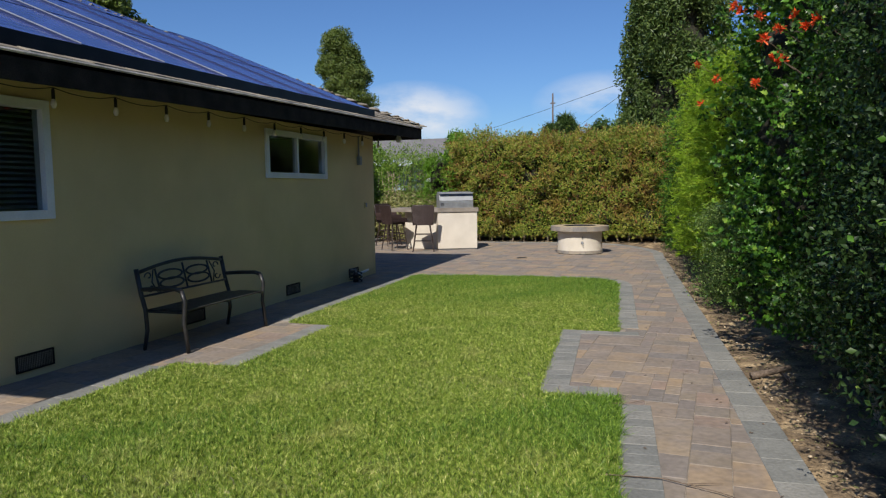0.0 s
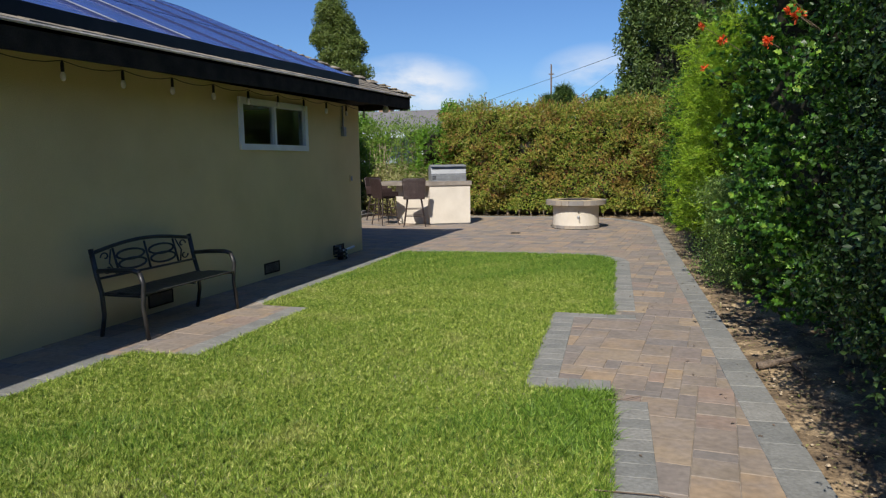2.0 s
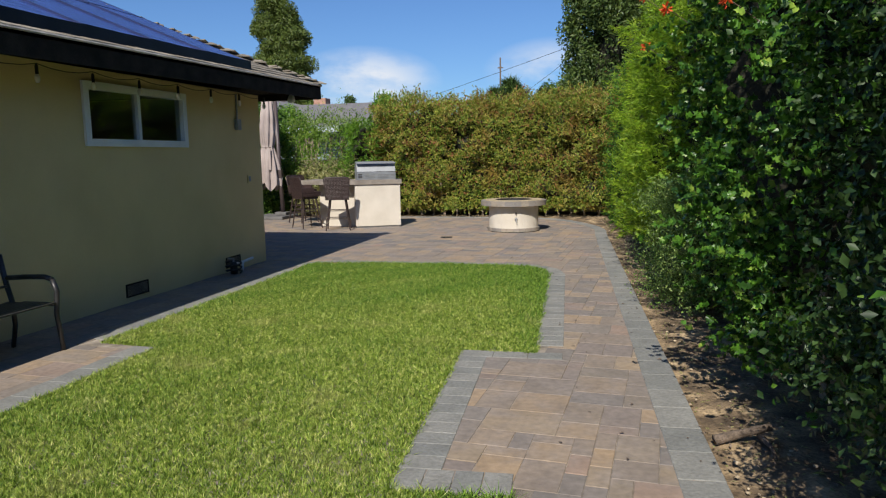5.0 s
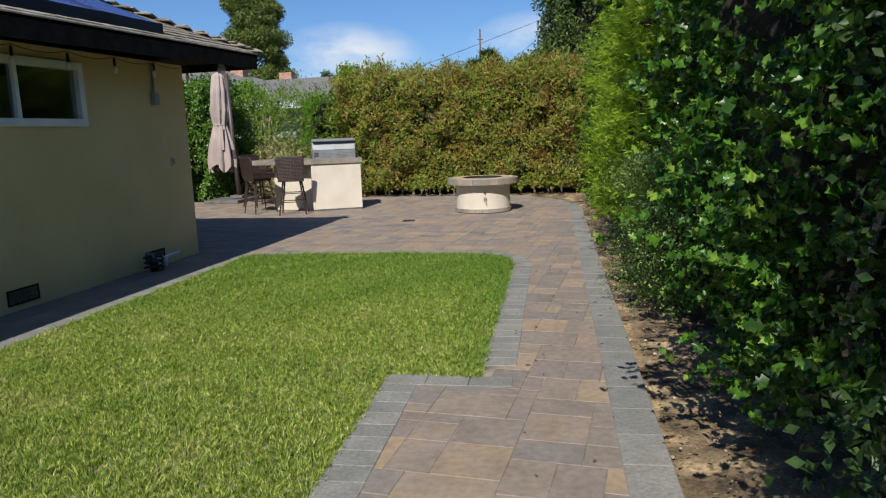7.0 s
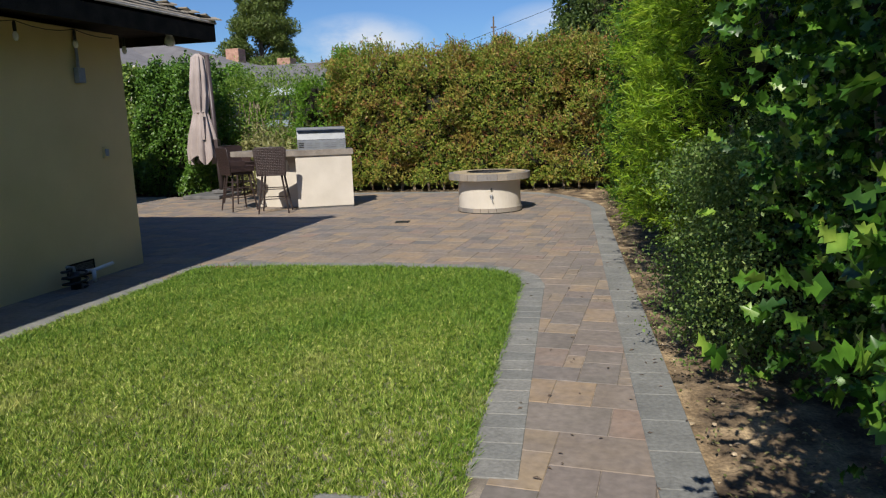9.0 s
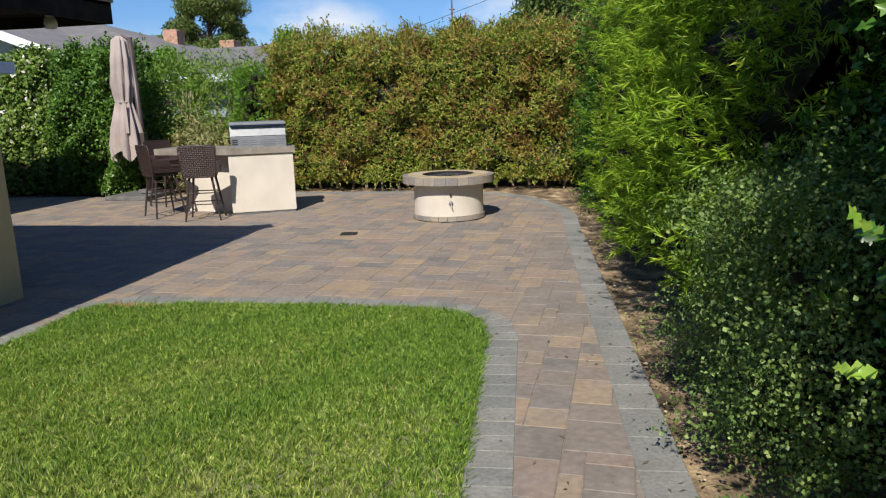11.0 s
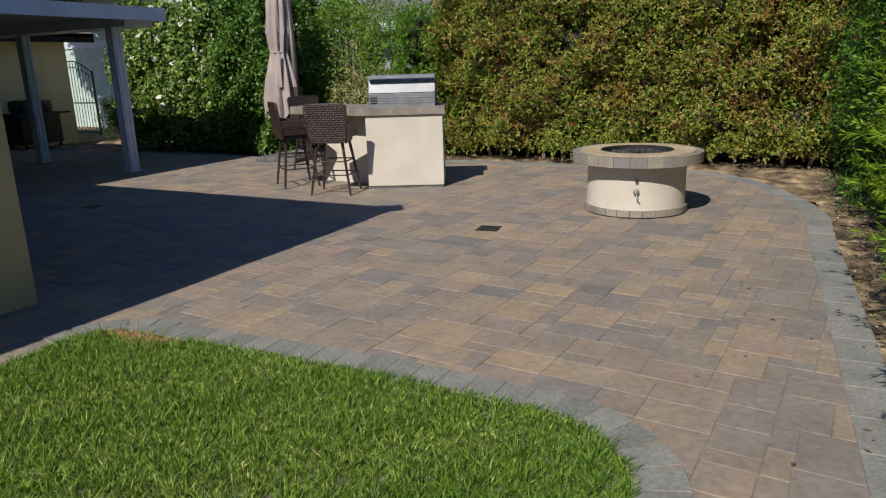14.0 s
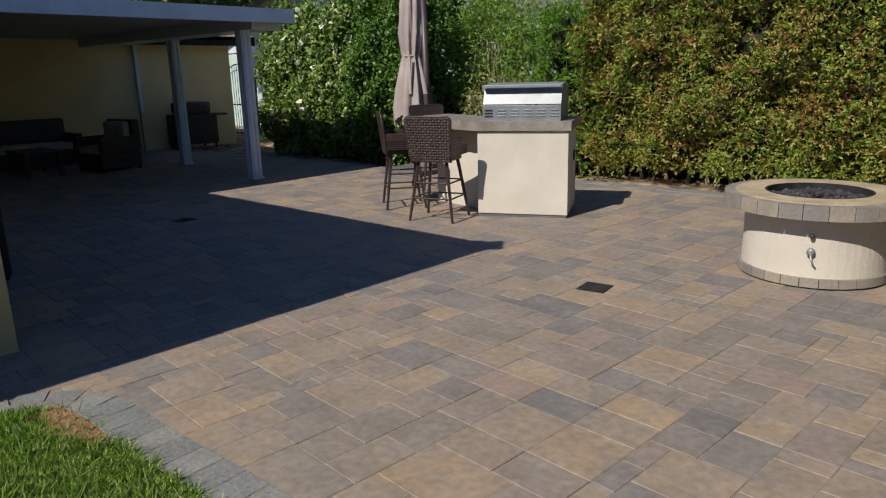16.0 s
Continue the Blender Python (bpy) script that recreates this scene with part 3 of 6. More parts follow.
def lawn_outline(inset=0.0):
    """The lawn's outline, anticlockwise."""
    i = inset
    p = [(LAWN_W + i, -3.5), (lawn_x(-3.5) - i, -3.5), (lawn_x(4.75) - i, 4.75 - i), (edge_x(4.75) - 1.50 - i, 4.75 - i),
         (edge_x(7.02) - 1.50 - i, 7.02 + i), (lawn_x(7.02) - i, 7.02 + i), (lawn_x(10.5) - i, 10.5)]
    cx, cy, r = lawn_x(10.7) - 0.55, 10.57, 0.53 - i
    p += [(cx + r * math.cos(radians(a)), cy + r * math.sin(radians(a))) for a in range(10, 91, 10)]
    p += [(-1.9, 11.13 - i), (-2.6, 11.11 - i), (-3.25, 11.08 - i)]
    cx, cy, r = LAWN_W + 0.30, 10.75, 0.33 - i
    p += [(cx + r * math.cos(radians(a)), cy + r * 1.0 * math.sin(radians(a))) for a in range(90, 181, 15)]
    p += [(LAWN_W + i, 10.4), (LAWN_W + i, 6.72 + i), (-3.36 + i, 6.68 + i), (-3.34 + i, 4.84 - i), (LAWN_W + i, 4.78 - i)]
    return p


def inside(poly, x, y):
    """Which of the points (arrays) lie in the polygon."""
    hit = np.zeros(len(x), bool)
    for (x0, y0), (x1, y1) in zip(poly, poly[1:] + poly[:1]):
        if y0 == y1:
            continue
        k = ((y0 > y) != (y1 > y)) & (x < (x1 - x0) * (y - y0) / (y1 - y0) + x0)
        hit ^= k
    return hit


def make_lawn():
    rng = np.random.default_rng(5)
    poly = lawn_outline(-0.015)
    n = 1550000
    # denser where it is walked past
    y = np.where(rng.uniform(size=n) < 0.8, rng.uniform(0.9, 11.4, n), rng.uniform(-0.5, 4.5, n))
    x = rng.uniform(-4.1, 0.3, n)
    k = inside(poly, x, y)
    bare = (((x + 3.62) / 0.34) ** 2 + ((y - 11.07) / 0.12) ** 2 < 1) & (rng.uniform(size=n) < 0.86)
    k &= ~bare
    x, y = x[k], y[k]
    n = len(x)
    flat = np.stack([x, y, x * 0], 1)
    patch = lumps(flat, np.random.default_rng(9), 1.0, 0.9)
    fine = lumps(flat, np.random.default_rng(12), 1.0, 0.03)
    tuft = lumps(flat, np.random.default_rng(11), 1.0, 0.06)
    edge = lawn_x(y) - x
    lush = np.clip((y - 7.6) / 3.6, 0, 0.8) + np.clip(1 - edge / 0.55, 0, 1) * 0.75 + 0.5 * patch
    rich = rng.uniform(size=n) < lush
    h = (0.021 + 0.005 * np.clip(lush, 0, 1)) * (1 + 0.1 * patch + 0.5 * tuft + 0.5 * fine) * rng.uniform(0.5, 1.3, n)
    lean = np.stack([rng.normal(size=n) * 0.85 + 0.35 * lumps(flat, np.random.default_rng(13), 1.0, 0.06),
                     rng.normal(size=n) * 0.85 + 0.35 * lumps(flat, np.random.default_rng(14), 1.0, 0.06)], 1)
    a = rng.uniform(0, 2 * math.pi, n)
    w = rng.uniform(0.0024, 0.0058, n) * (1.0 + 0.012 * y)
    sx, sy = np.cos(a) * w, np.sin(a) * w
    v = np.empty((n, 3, 3), np.float32)
    v[:, 0] = np.stack([x - sx, y - sy, np.full(n, -0.015)], 1)
    v[:, 1] = np.stack([x + sx, y + sy, np.full(n, -0.015)], 1)
    v[:, 2] = np.stack([x + lean[:, 0] * h, y + lean[:, 1] * h, h], 1)
    for name, pick, mat, label in (("lawn", ~rich, BLADE, "mown green lawn with straw coloured dry patches"), ("lush_lawn", rich, LUSH, "deeper green turf along the paving and the far end of the lawn")):
        q = v[pick]
        me = raw_mesh(name, q.reshape(-1, 3), np.arange(len(q) * 3).reshape(len(q), 3), mat)
        tagged(new(name, me), label, "grass", "", "stuff")
    # bare corner
    bm = bmesh.new()
    bmesh.ops.create_grid(bm, x_segments=14, y_segments=14, size=0.3)
    for vt in bm.verts:
        r = min(1.0, vt.co.xy.length / 0.3)
        vt.co = (vt.co.x * 0.95 - 3.62, vt.co.y * 0.3 + 10.99, 0.002 + 0.012 * (1 - r * r) + 0.008 * noise.noise((vt.co.x * 20, vt.co.y * 20, 0)))
    tagged(new("bare_patch", mesh_of("bare_patch", bm, REDSOIL, True)), "reddish bare soil at the rounded corner of the lawn", "soil", "", "structure")


# ---------------------------------------------------------------- house
def wall_x(name, x0, x1, y0, y1, z0, z1, holes, mat):
    """A wall across x with openings (y0, y1, z0, z1), as one mesh."""
    rows, ys = [], sorted({y0, y1, *[h[0] for h in holes], *[h[1] for h in holes]})
    for a, b in zip(ys, ys[1:]):
        hole = [h for h in holes if h[0] <= a and h[1] >= b]
        if hole:
            rows += [((x0, a, z0), (x1, b, hole[0][2])), ((x0, a, hole[0][3]), (x1, b, z1))]
        else:
            rows.append(((x0, a, z0), (x1, b, z1)))
    bm = boxes(rows)
    bmesh.ops.remove_doubles(bm, verts=bm.verts, dist=0.0001)
    return tagged(new(name, mesh_of(name, bm, mat)), "", "", "", "structure")


def window(name, y0, y1, z0, z1, mull, label, blinds):
    x = WALL_X
    t = tagged(new(name), label, "window", "", "structure")
    t.matrix_basis = pose(x, (y0 + y1) / 2, z0)
    cy = (y0 + y1) / 2
    w, h, f = (y1 - y0) / 2, z1 - z0, 0.072
    part("window_frame", boxes([((-0.08, -w, 0), (0.028, w, f)), ((-0.08, -w, h - f), (0.028, w, h)), ((-0.08, -w, f), (0.028, -w + f, h - f)), ((-0.08, w - f, f), (0.028, w, h - f))]), WHITE, t)
    part("window_sash", boxes([((-0.06, mull - cy - 0.022, f), (0.012, mull - cy + 0.022, h - f))]), WHITE, t, "white vinyl mullion")
    for a, b in ((-w + f, mull - cy - 0.022), (mull - cy + 0.022, w - f)):
        part("pane", box((-0.034, a, f), (-0.028, b, h - f)), GLASS, t, "dark reflecting glass").visible_shadow = False
    if blinds:
        z, rows = f + 0.03, []
        while z < h - f:
            m = pose(-0.14, 0, z, 0, 28, 0)
            part("blind_slat", box((-0.024, -w + 0.03, -0.0015), (0.024, w - 0.03, 0.0015), 0, m), BLINDM, t)
            z += 0.045
    return t


def vent(y0, z0):
    t = thing("foundation_vent", "mesh vent with a dark backing low in the stucco wall", "vent", (WALL_X, y0, z0), 0, "vents along the house wall")
    part("frame", boxes([((-0.01, 0, 0), (0.012, 0.36, 0.012)), ((-0.01, 0, 0.128), (0.012, 0.36, 0.14)), ((-0.01, 0, 0.012), (0.012, 0.012, 0.128)), ((-0.01, 0.348, 0.012), (0.012, 0.36, 0.128))]), FASCIA, t)
    part("mesh", boxes([((0.0, 0.012 + 0.0156 * i, 0.012), (0.006, 0.016 + 0.0156 * i, 0.128)) for i in range(1, 22)] + [((0.0, 0.012, 0.012 + 0.0145 * i), (0.005, 0.348, 0.0155 + 0.0145 * i)) for i in range(1, 8)]), VENTMESH, t)
    # Dark brown plate on the wall stands for the shade behind the mesh.
    part("cavity", box((0.001, 0.012, 0.012), (0.003, 0.348, 0.128)), FASCIA, t)
    return t


def slope_quad(bm, a, b, c, d, thick):
    top = [bm.verts.new(p) for p in (a, b, c, d)]
    bot = [bm.verts.new((p[0], p[1], p[2] - thick)) for p in (a, b, c, d)]
    bm.faces.new(top)
    bm.faces.new(bot[::-1])
    for i in range(4):
        bm.faces.new((top[i], bot[i], bot[(i + 1) % 4], top[(i + 1) % 4]))


PITCH = 0.42


def roof_z(x, y):
    """The east slope of the hip roof."""
    return eave_z(y) + 0.02 + PITCH * (EAVE_X - x)


def make_house():
    wall_x("wall_east", WALL_X - 0.16, WALL_X, SOUTH + 0.6, WALL_N, -0.1, 2.36, [(2.8, 4.46, 1.25, 2.2), (7.72, 9.38, 1.62, 2.24)], STUCCO)["label"] = "olive stucco house wall in shade"
    for nm, lo, hi in (("wall_north", (-15.6, WALL_N - 0.16, -0.1), (WALL_X - 0.16, WALL_N - 0.002, 2.36)), ("wall_south", (-15.6, SOUTH + 0.602, -0.1), (WALL_X - 0.16, SOUTH + 0.76, 2.36)), ("wall_west", (-15.76, SOUTH + 0.6, -0.1), (-15.6, WALL_N, 2.36))):
        tagged(new(nm, mesh_of(nm, box(lo, hi), STUCCO)), "olive stucco house wall", "wall", "", "structure")
    tagged(new("ceiling", mesh_of("ceiling", box((-15.6, SOUTH + 0.77, 2.37), (WALL_X - 0.17, WALL_N - 0.17, 2.40)), ROOMDARK)), "plain painted room ceiling", "ceiling", "", "structure")
    tagged(new("inner_wall", mesh_of("inner_wall", box((-8.2, SOUTH + 0.8, 0), (-8.1, WALL_N - 0.2, 2.36)), ROOMDARK)), "plain room wall behind the windows", "wall", "", "structure")
    tagged(new("floor", mesh_of("floor", box((-15.6, SOUTH + 0.77, 0), (WALL_X - 0.17, WALL_N - 0.17, 0.05)), ROOMDARK)), "plain room floor", "floor", "", "structure")
    window("window_1", 2.8, 4.46, 1.25, 2.2, 3.62, "white vinyl window with closed horizontal blinds", True)
    window("window_2", 7.72, 9.38, 1.62, 2.24, 8.54, "small white vinyl sliding window with dark glass", False)
    for y0 in (4.02, 6.02, 8.13, 10.08):
        vent(y0, 0.055)
    # soffit, fascia, drip edge
    W, S = -16.3, SOUTH
    bm = bmesh.new()
    prof = [(EAVE_X - 0.02, S), (EAVE_X - 0.02, EAVE_N - 0.02), (W, EAVE_N - 0.02), (W, S)]
    top = [bm.verts.new((x, y, eave_z(y) - 0.05)) for x, y in prof]
    bot = [bm.verts.new((x, y, eave_z(y) - 0.09)) for x, y in prof]
    bm.faces.new(top)
    bm.faces.new(bot[::-1])
    for i in range(4):
        bm.faces.new((top[i], bot[i], bot[(i + 1) % 4], top[(i + 1) % 4]))
    bmesh.ops.recalc_face_normals(bm, faces=bm.faces)
    tagged(new("soffit", mesh_of("soffit", bm, FASCIA)), "dark brown boarded soffit under the eaves", "roof", "", "structure")
    t = tagged(new("roof_edge"), "dark brown fascia with a pale drip edge", "roof", "", "structure")
    bm = bmesh.new()
    for (x0, y0, x1, y1) in ((EAVE_X, S, EAVE_X, EAVE_N), (EAVE_X, EAVE_N, W, EAVE_N)):
        o = Vector((y1 - y0, x0 - x1, 0)).normalized() * -0.02
        v = []
        for x, y in ((x0, y0), (x1, y1)):
            for dx, dz in ((0, 0), (1, 0), (1, -0.19), (0, -0.19)):
                v.append(bm.verts.new((x + (o.x if dx else 0), y + (o.y if dx else 0), eave_z(y) + dz)))
        for i in range(4):
            bm.faces.new((v[i], v[(i + 1) % 4], v[4 + (i + 1) % 4], v[4 + i]))
        bm.faces.new(v[:4])
        bm.faces.new(v[4:][::-1])
    bmesh.ops.recalc_face_normals(bm, faces=bm.faces)
    part("fascia", bm, FASCIA, t)
    bm = bmesh.new()
    add_tube(bm, [(EAVE_X + 0.012, S, eave_z(S) + 0.008), (EAVE_X + 0.012, EAVE_N, eave_z(EAVE_N) + 0.008)], 0.014, None, 6)
    add_tube(bm, [(EAVE_X + 0.012, EAVE_N + 0.012, eave_z(EAVE_N) + 0.008), (W, EAVE_N + 0.012, eave_z(EAVE_N) + 0.008)], 0.014, None, 6)
    part("drip_edge", bm, GUTTER, t, "pale weathered metal drip edge")
    # roof slopes
    R = tagged(new("roof"), "low hipped roof of weathered wood-toned shingles", "roof", "", "structure")
    D = 6.1
    ze, zn = eave_z(EAVE_N) + 0.02, lambda x, y: roof_z(x, y)
    bm = bmesh.new()
    A, B = (EAVE_X, S), (EAVE_X, EAVE_N)
    P = (EAVE_X - D, EAVE_N - D)
    Q = (EAVE_X - D, S)
    slope_quad(bm, (A[0], A[1], roof_z(*A)), (B[0], B[1], roof_z(*B)), (P[0], P[1], roof_z(EAVE_X - D, EAVE_N)), (Q[0], Q[1], roof_z(Q[0], S)), 0.05)
    rz = roof_z(EAVE_X - D, EAVE_N)
    slope_quad(bm, (B[0], B[1], ze), (W, EAVE_N, ze), (W + D, EAVE_N - D, rz), (P[0], P[1], rz), 0.05)
    slope_quad(bm, (W, S, roof_z(EAVE_X, S)), (Q[0], Q[1], roof_z(Q[0], S)), (P[0] - 0.001, P[1], rz), (W, EAVE_N, ze), 0.05)
    bmesh.ops.recalc_face_normals(bm, faces=bm.faces)
    part("roof_deck", bm, SHINGLE, R)
    bm = bmesh.new()
    ends = [[bm.verts.new((x, y, z)) for x, z in ((EAVE_X - 0.1, roof_z(EAVE_X, S) - 0.06), (EAVE_X - D, roof_z(EAVE_X - D, S) - 0.06), (W + 0.1, roof_z(EAVE_X, S) - 0.06))] for y in (S + 0.3, S + 0.4)]
    bm.faces.new(ends[0])
    bm.faces.new(ends[1][::-1])
    for i in range(3):
        bm.faces.new((ends[0][i], ends[1][i], ends[1][(i + 1) % 3], ends[0][(i + 1) % 3]))
    bmesh.ops.recalc_face_normals(bm, faces=bm.faces)
    part("gable", bm, STUCCO, R, "olive stucco gable end")
    # shingle courses near the corner, east and north slopes
    rng = random.Random(4)
    bm = bmesh.new()
    for course in range(0, 30):
        d0 = course * 0.14
        y = SOUTH
        while y < EAVE_N - d0:
            w = rng.uniform(0.12, 0.26)
            y1 = min(y + w - 0.006, EAVE_N - d0)
            x0, x1 = EAVE_X + 0.02 - d0, EAVE_X + 0.02 - d0 - 0.17
            lift = 0.012 + rng.uniform(0, 0.008)
            a, b = roof_z(x0, y) + lift, roof_z(x1, y) + 0.003
            slope_quad(bm, (x0, y, a), (x0, y1, a), (x1, y1, b), (x1, y, b), 0.012)
            y += w
        x = EAVE_X - d0
        while x > -13.5 + d0:
            w = rng.uniform(0.12, 0.26)
            y0 = EAVE_N + 0.02 - d0
            lift = 0.012 + rng.uniform(0, 0.008)
            z0, z1 = ze + PITCH * d0, ze + PITCH * (d0 + 0.17)
            slope_quad(bm, (x, y0, z0 + lift), (x - w + 0.006, y0, z0 + lift), (x - w + 0.006, y0 - 0.17, z1 + 0.003), (x, y0 - 0.17, z1 + 0.003), 0.012)
            x -= w
    bmesh.ops.recalc_face_normals(bm, faces=bm.faces)
    ob = part("shingles", bm, SHINGLE, R)
    bm = bmesh.new()
    for i in range(30):
        d = i * 0.16
        z = roof_z(EAVE_X - d, EAVE_N) + 0.03
        add_box(bm, (-0.13, -0.09, 0), (0.13, 0.09, 0.014), 0, Matrix.Translation((EAVE_X - d - 0.03, EAVE_N - d - 0.03, z)) @ pose(0, 0, 0, 0, 0, 135) @ pose(0, 0, 0, 0, -13, 0))
    part("hip_cap", bm, SHINGLE, R)


def solar_panel(y, row):
    L, Wd = 0.951, 1.6
    x0 = EAVE_X - 0.12 - row * 1.485
    z0 = roof_z(x0, y) + 0.11
    t = thing("solar_panel", "dark blue glassy solar panel in a black frame on the roof", "solar panel", (x0, y, z0), 0, "solar panels on the roof")
    m = pose(0, 0, 0, 0, math.degrees(math.atan(PITCH)), 0)
    f = 0.014
    part("frame", (lambda b: (bmesh.ops.transform(b, matrix=m, verts=b.verts), b)[1])(boxes([((-Wd, 0, -0.035), (0, f, 0.004)), ((-Wd, L - f, -0.035), (0, L, 0.004)), ((-f, f, -0.035), (0, L - f, 0.004)), ((-Wd, f, -0.035), (-Wd + f, L - f, 0.004))])), PANELEDGE, t)
    part("glass", box((-Wd + f, f, -0.01), (-f, L - f, 0.0), 0, m), PANEL, t, "deep blue glass face")
    tagged(part("cell_grid", (lambda b: (bmesh.ops.transform(b, matrix=m, verts=b.verts), b)[1])(boxes([((-Wd + f, f + 0.149 * i - 0.001, 0.0), (-f, f + 0.149 * i + 0.001, 0.0015)) for i in range(1, 6)] + [((-Wd + f + 0.155 * i - 0.001, f, 0.0), (-Wd + f + 0.155 * i + 0.001, L - f, 0.001)) for i in range(1, 10)])), PANEL, t), kind="stuff")
    return t


def make_panels():
    k = 0
    for row in range(3):
        for i in range(-3, 6 - row // 2):
            solar_panel(4.38 + 0.955 * i - (0.0 if row < 2 else 0.3), row)
    t = thing("panel_skirt", "black skirt along the lower edge of the solar panels", "trim", (EAVE_X - 0.09, 1.5, eave_z(1.5) + 0.03))
    bm = bmesh.new()
    v = []
    for y in (1.45 - 1.5, 10.1 - 1.5):
        z = 0.0155 * y
        v.append([bm.verts.new((x, y, z + zz)) for x, zz in ((0, 0.0), (0, 0.14), (-0.02, 0.14), (-0.02, 0.0))])
    for i in range(4):
        bm.faces.new((v[0][i], v[0][(i + 1) % 4], v[1][(i + 1) % 4], v[1][i]))
    bm.faces.new(v[0]); bm.faces.new(v[1][::-1])
    bmesh.ops.recalc_face_normals(bm, faces=bm.faces)
    part("skirt", bm, PANELFRAME, t)
    t = thing("panel_rail", "thin bright aluminium rails between solar panels", "trim", (EAVE_X - 0.12, 4.38, roof_z(EAVE_X - 0.12, 4.38) + 0.12))
    m = pose(0, 0, 0, 0, math.degrees(math.atan(PITCH)), 0)
    for i in range(-1, 3):
        part("rail", box((-3.2, 0.955 * i - 0.004, -0.006), (0, 0.955 * i + 0.0, 0.005), 0, Matrix.Translation((0, 0, 0.0155 * 0.955 * i)) @ m), SEAM, t)


def make_string_lights():
    t = thing("string_lights", "string of clear bulbs on a black cable under the eaves", "string lights", (-4.62, 7.4, 2.305))
    ys = [4.38 + 0.665 * i for i in range(-3, 11)]
    pts = []
    for a, b in zip(ys, ys[1:]):
        pts += [(0, a - 7.4 + (b - a) * f, 0.015 * (a - 7.4) / 3 - 0.10 * 4 * f * (1 - f) * 0.35) for f in (0, 0.25, 0.5, 0.75)]
    part("cable", tube(pts, 0.004, None, 5), BLACK, t)
    for y in ys:
        if 7.6 < y < 9.3:
            zz = -0.01
        else:
            zz = 0.0
        z = 0.005 * (y - 7.4) + zz
        b = part("bulb", lathe([(0.001, z - 0.165), (0.014, z - 0.16), (0.024, z - 0.135), (0.022, z - 0.11), (0.012, z - 0.085), (0.001, z - 0.085)], 10), BULB, t, "clear teardrop bulb", True)
        s = part("socket", lathe([(0.001, z - 0.09), (0.014, z - 0.09), (0.014, z - 0.02), (0.006, z - 0.002), (0.001, z)], 10), BLACK, t, "black lamp socket")
        b.location = s.location = (0, y - 7.4, 0)


def make_wall_fittings():
    t = thing("conduit", "grey electrical conduit ending in a weatherproof box", "conduit", (WALL_X + 0.02, 10.53, 1.9))
    part("pipe", tube([(0, 0, 0.1), (0, 0, 0.43)], 0.014, None, 8), GREYBOX, t)
    part("junction_box", box((-0.02, -0.045, -0.04), (0.035, 0.045, 0.1), 0.008), GREYBOX, t, "grey rounded junction box")
    t = thing("outlet_box", "small weathered outlet on the stucco wall", "outlet", (WALL_X, 10.78, 1.2))
    part("plate", box((0, -0.035, -0.055), (0.018, 0.035, 0.055), 0.005), STUCCO, t)
    part("cover", box((0.018, -0.022, -0.035), (0.03, 0.022, 0.035), 0.004), GREYBOX, t)
    t = thing("floodlight", "round white floodlight under the eaves", "lamp", (-4.45, 11.55, 2.33))
    part("mount", lathe([(0.001, 0.04), (0.035, 0.04), (0.035, 0.09), (0.001, 0.09)], 12), WHITE, t)
    part("lamp_head", lathe([(0.001, -0.06), (0.04, -0.055), (0.055, -0.02), (0.045, 0.03), (0.02, 0.045), (0.001, 0.045)], 16), WHITE, t, "rounded white lamp head", True)
    t = thing("drain_pipe", "short white plastic pipe elbow low on the house wall", "pipe", (-4.70, 10.25, 0.1))
    part("pipe", tube([(-0.08, 0.0, 0.0), (0.03, 0.05, 0.01), (0.06, 0.28, 0.035)], 0.018, None, 10), PVC, t, "", True)
    part("elbow", tube([(0.03, 0.05, 0.01), (0.035, 0.045, -0.1)], 0.02, None, 10), PVC, t, "", True)
    t = thing("hose_reel", "black hose fitting and valve beside the house wall", "hose", (-4.62, 10.0, 0.0))
    part("coil", tube([(0.09 * math.cos(a), 0.12 * math.sin(a), 0.02 + 0.009 * a) for a in np.arange(0, 18, 0.5)], 0.011, None, 6), BLACK, t, "", True)
    part("valve", lathe([(0.001, 0.0), (0.045, 0.0), (0.05, 0.12), (0.03, 0.16), (0.001, 0.16)], 12), BLACK, t, "", True)
    part("riser", tube([(-0.08, 0.0, 0.2), (0, 0, 0.2), (0, 0, 0.1)], 0.014, None, 8), GREYBOX, t)


# ---------------------------------------------------------------- pavers
LAY = -4.0
AX = Vector((math.cos(radians(LAY)), math.sin(radians(LAY))))
AY = Vector((-math.sin(radians(LAY)), math.cos(radians(LAY))))


def cell_xy(i, j, c):
    return 0.56 + AX.x * i * c + AY.x * j * c, 6.5 + AX.y * i * c + AY.y * j * c


def far_edge():
    """The curve of the outer border, from the walk round the far right of the patio to the back hedge."""
    return [(edge_x(y) - 0.105, y) for y in np.arange(-3.5, 15.3, 0.4)] + [(-0.1, 15.7), (-0.2, 16.2), (-0.37, 16.7), (-0.6, 17.2), (-0.9, 17.7), (-1.3, 18.1), (-1.9, 18.33), (-2.6, 18.4), (-3.6, 18.42), (-4.8, 18.4), (-6.2, 18.3), (-9.2, 17.95), (-11.5, 17.75), (-16, 17.6)]


def field_polygons():
    right = far_edge()
    lawn = lawn_outline(-0.1)
    k = [i for i, p in enumerate(lawn)]
    return right, lawn


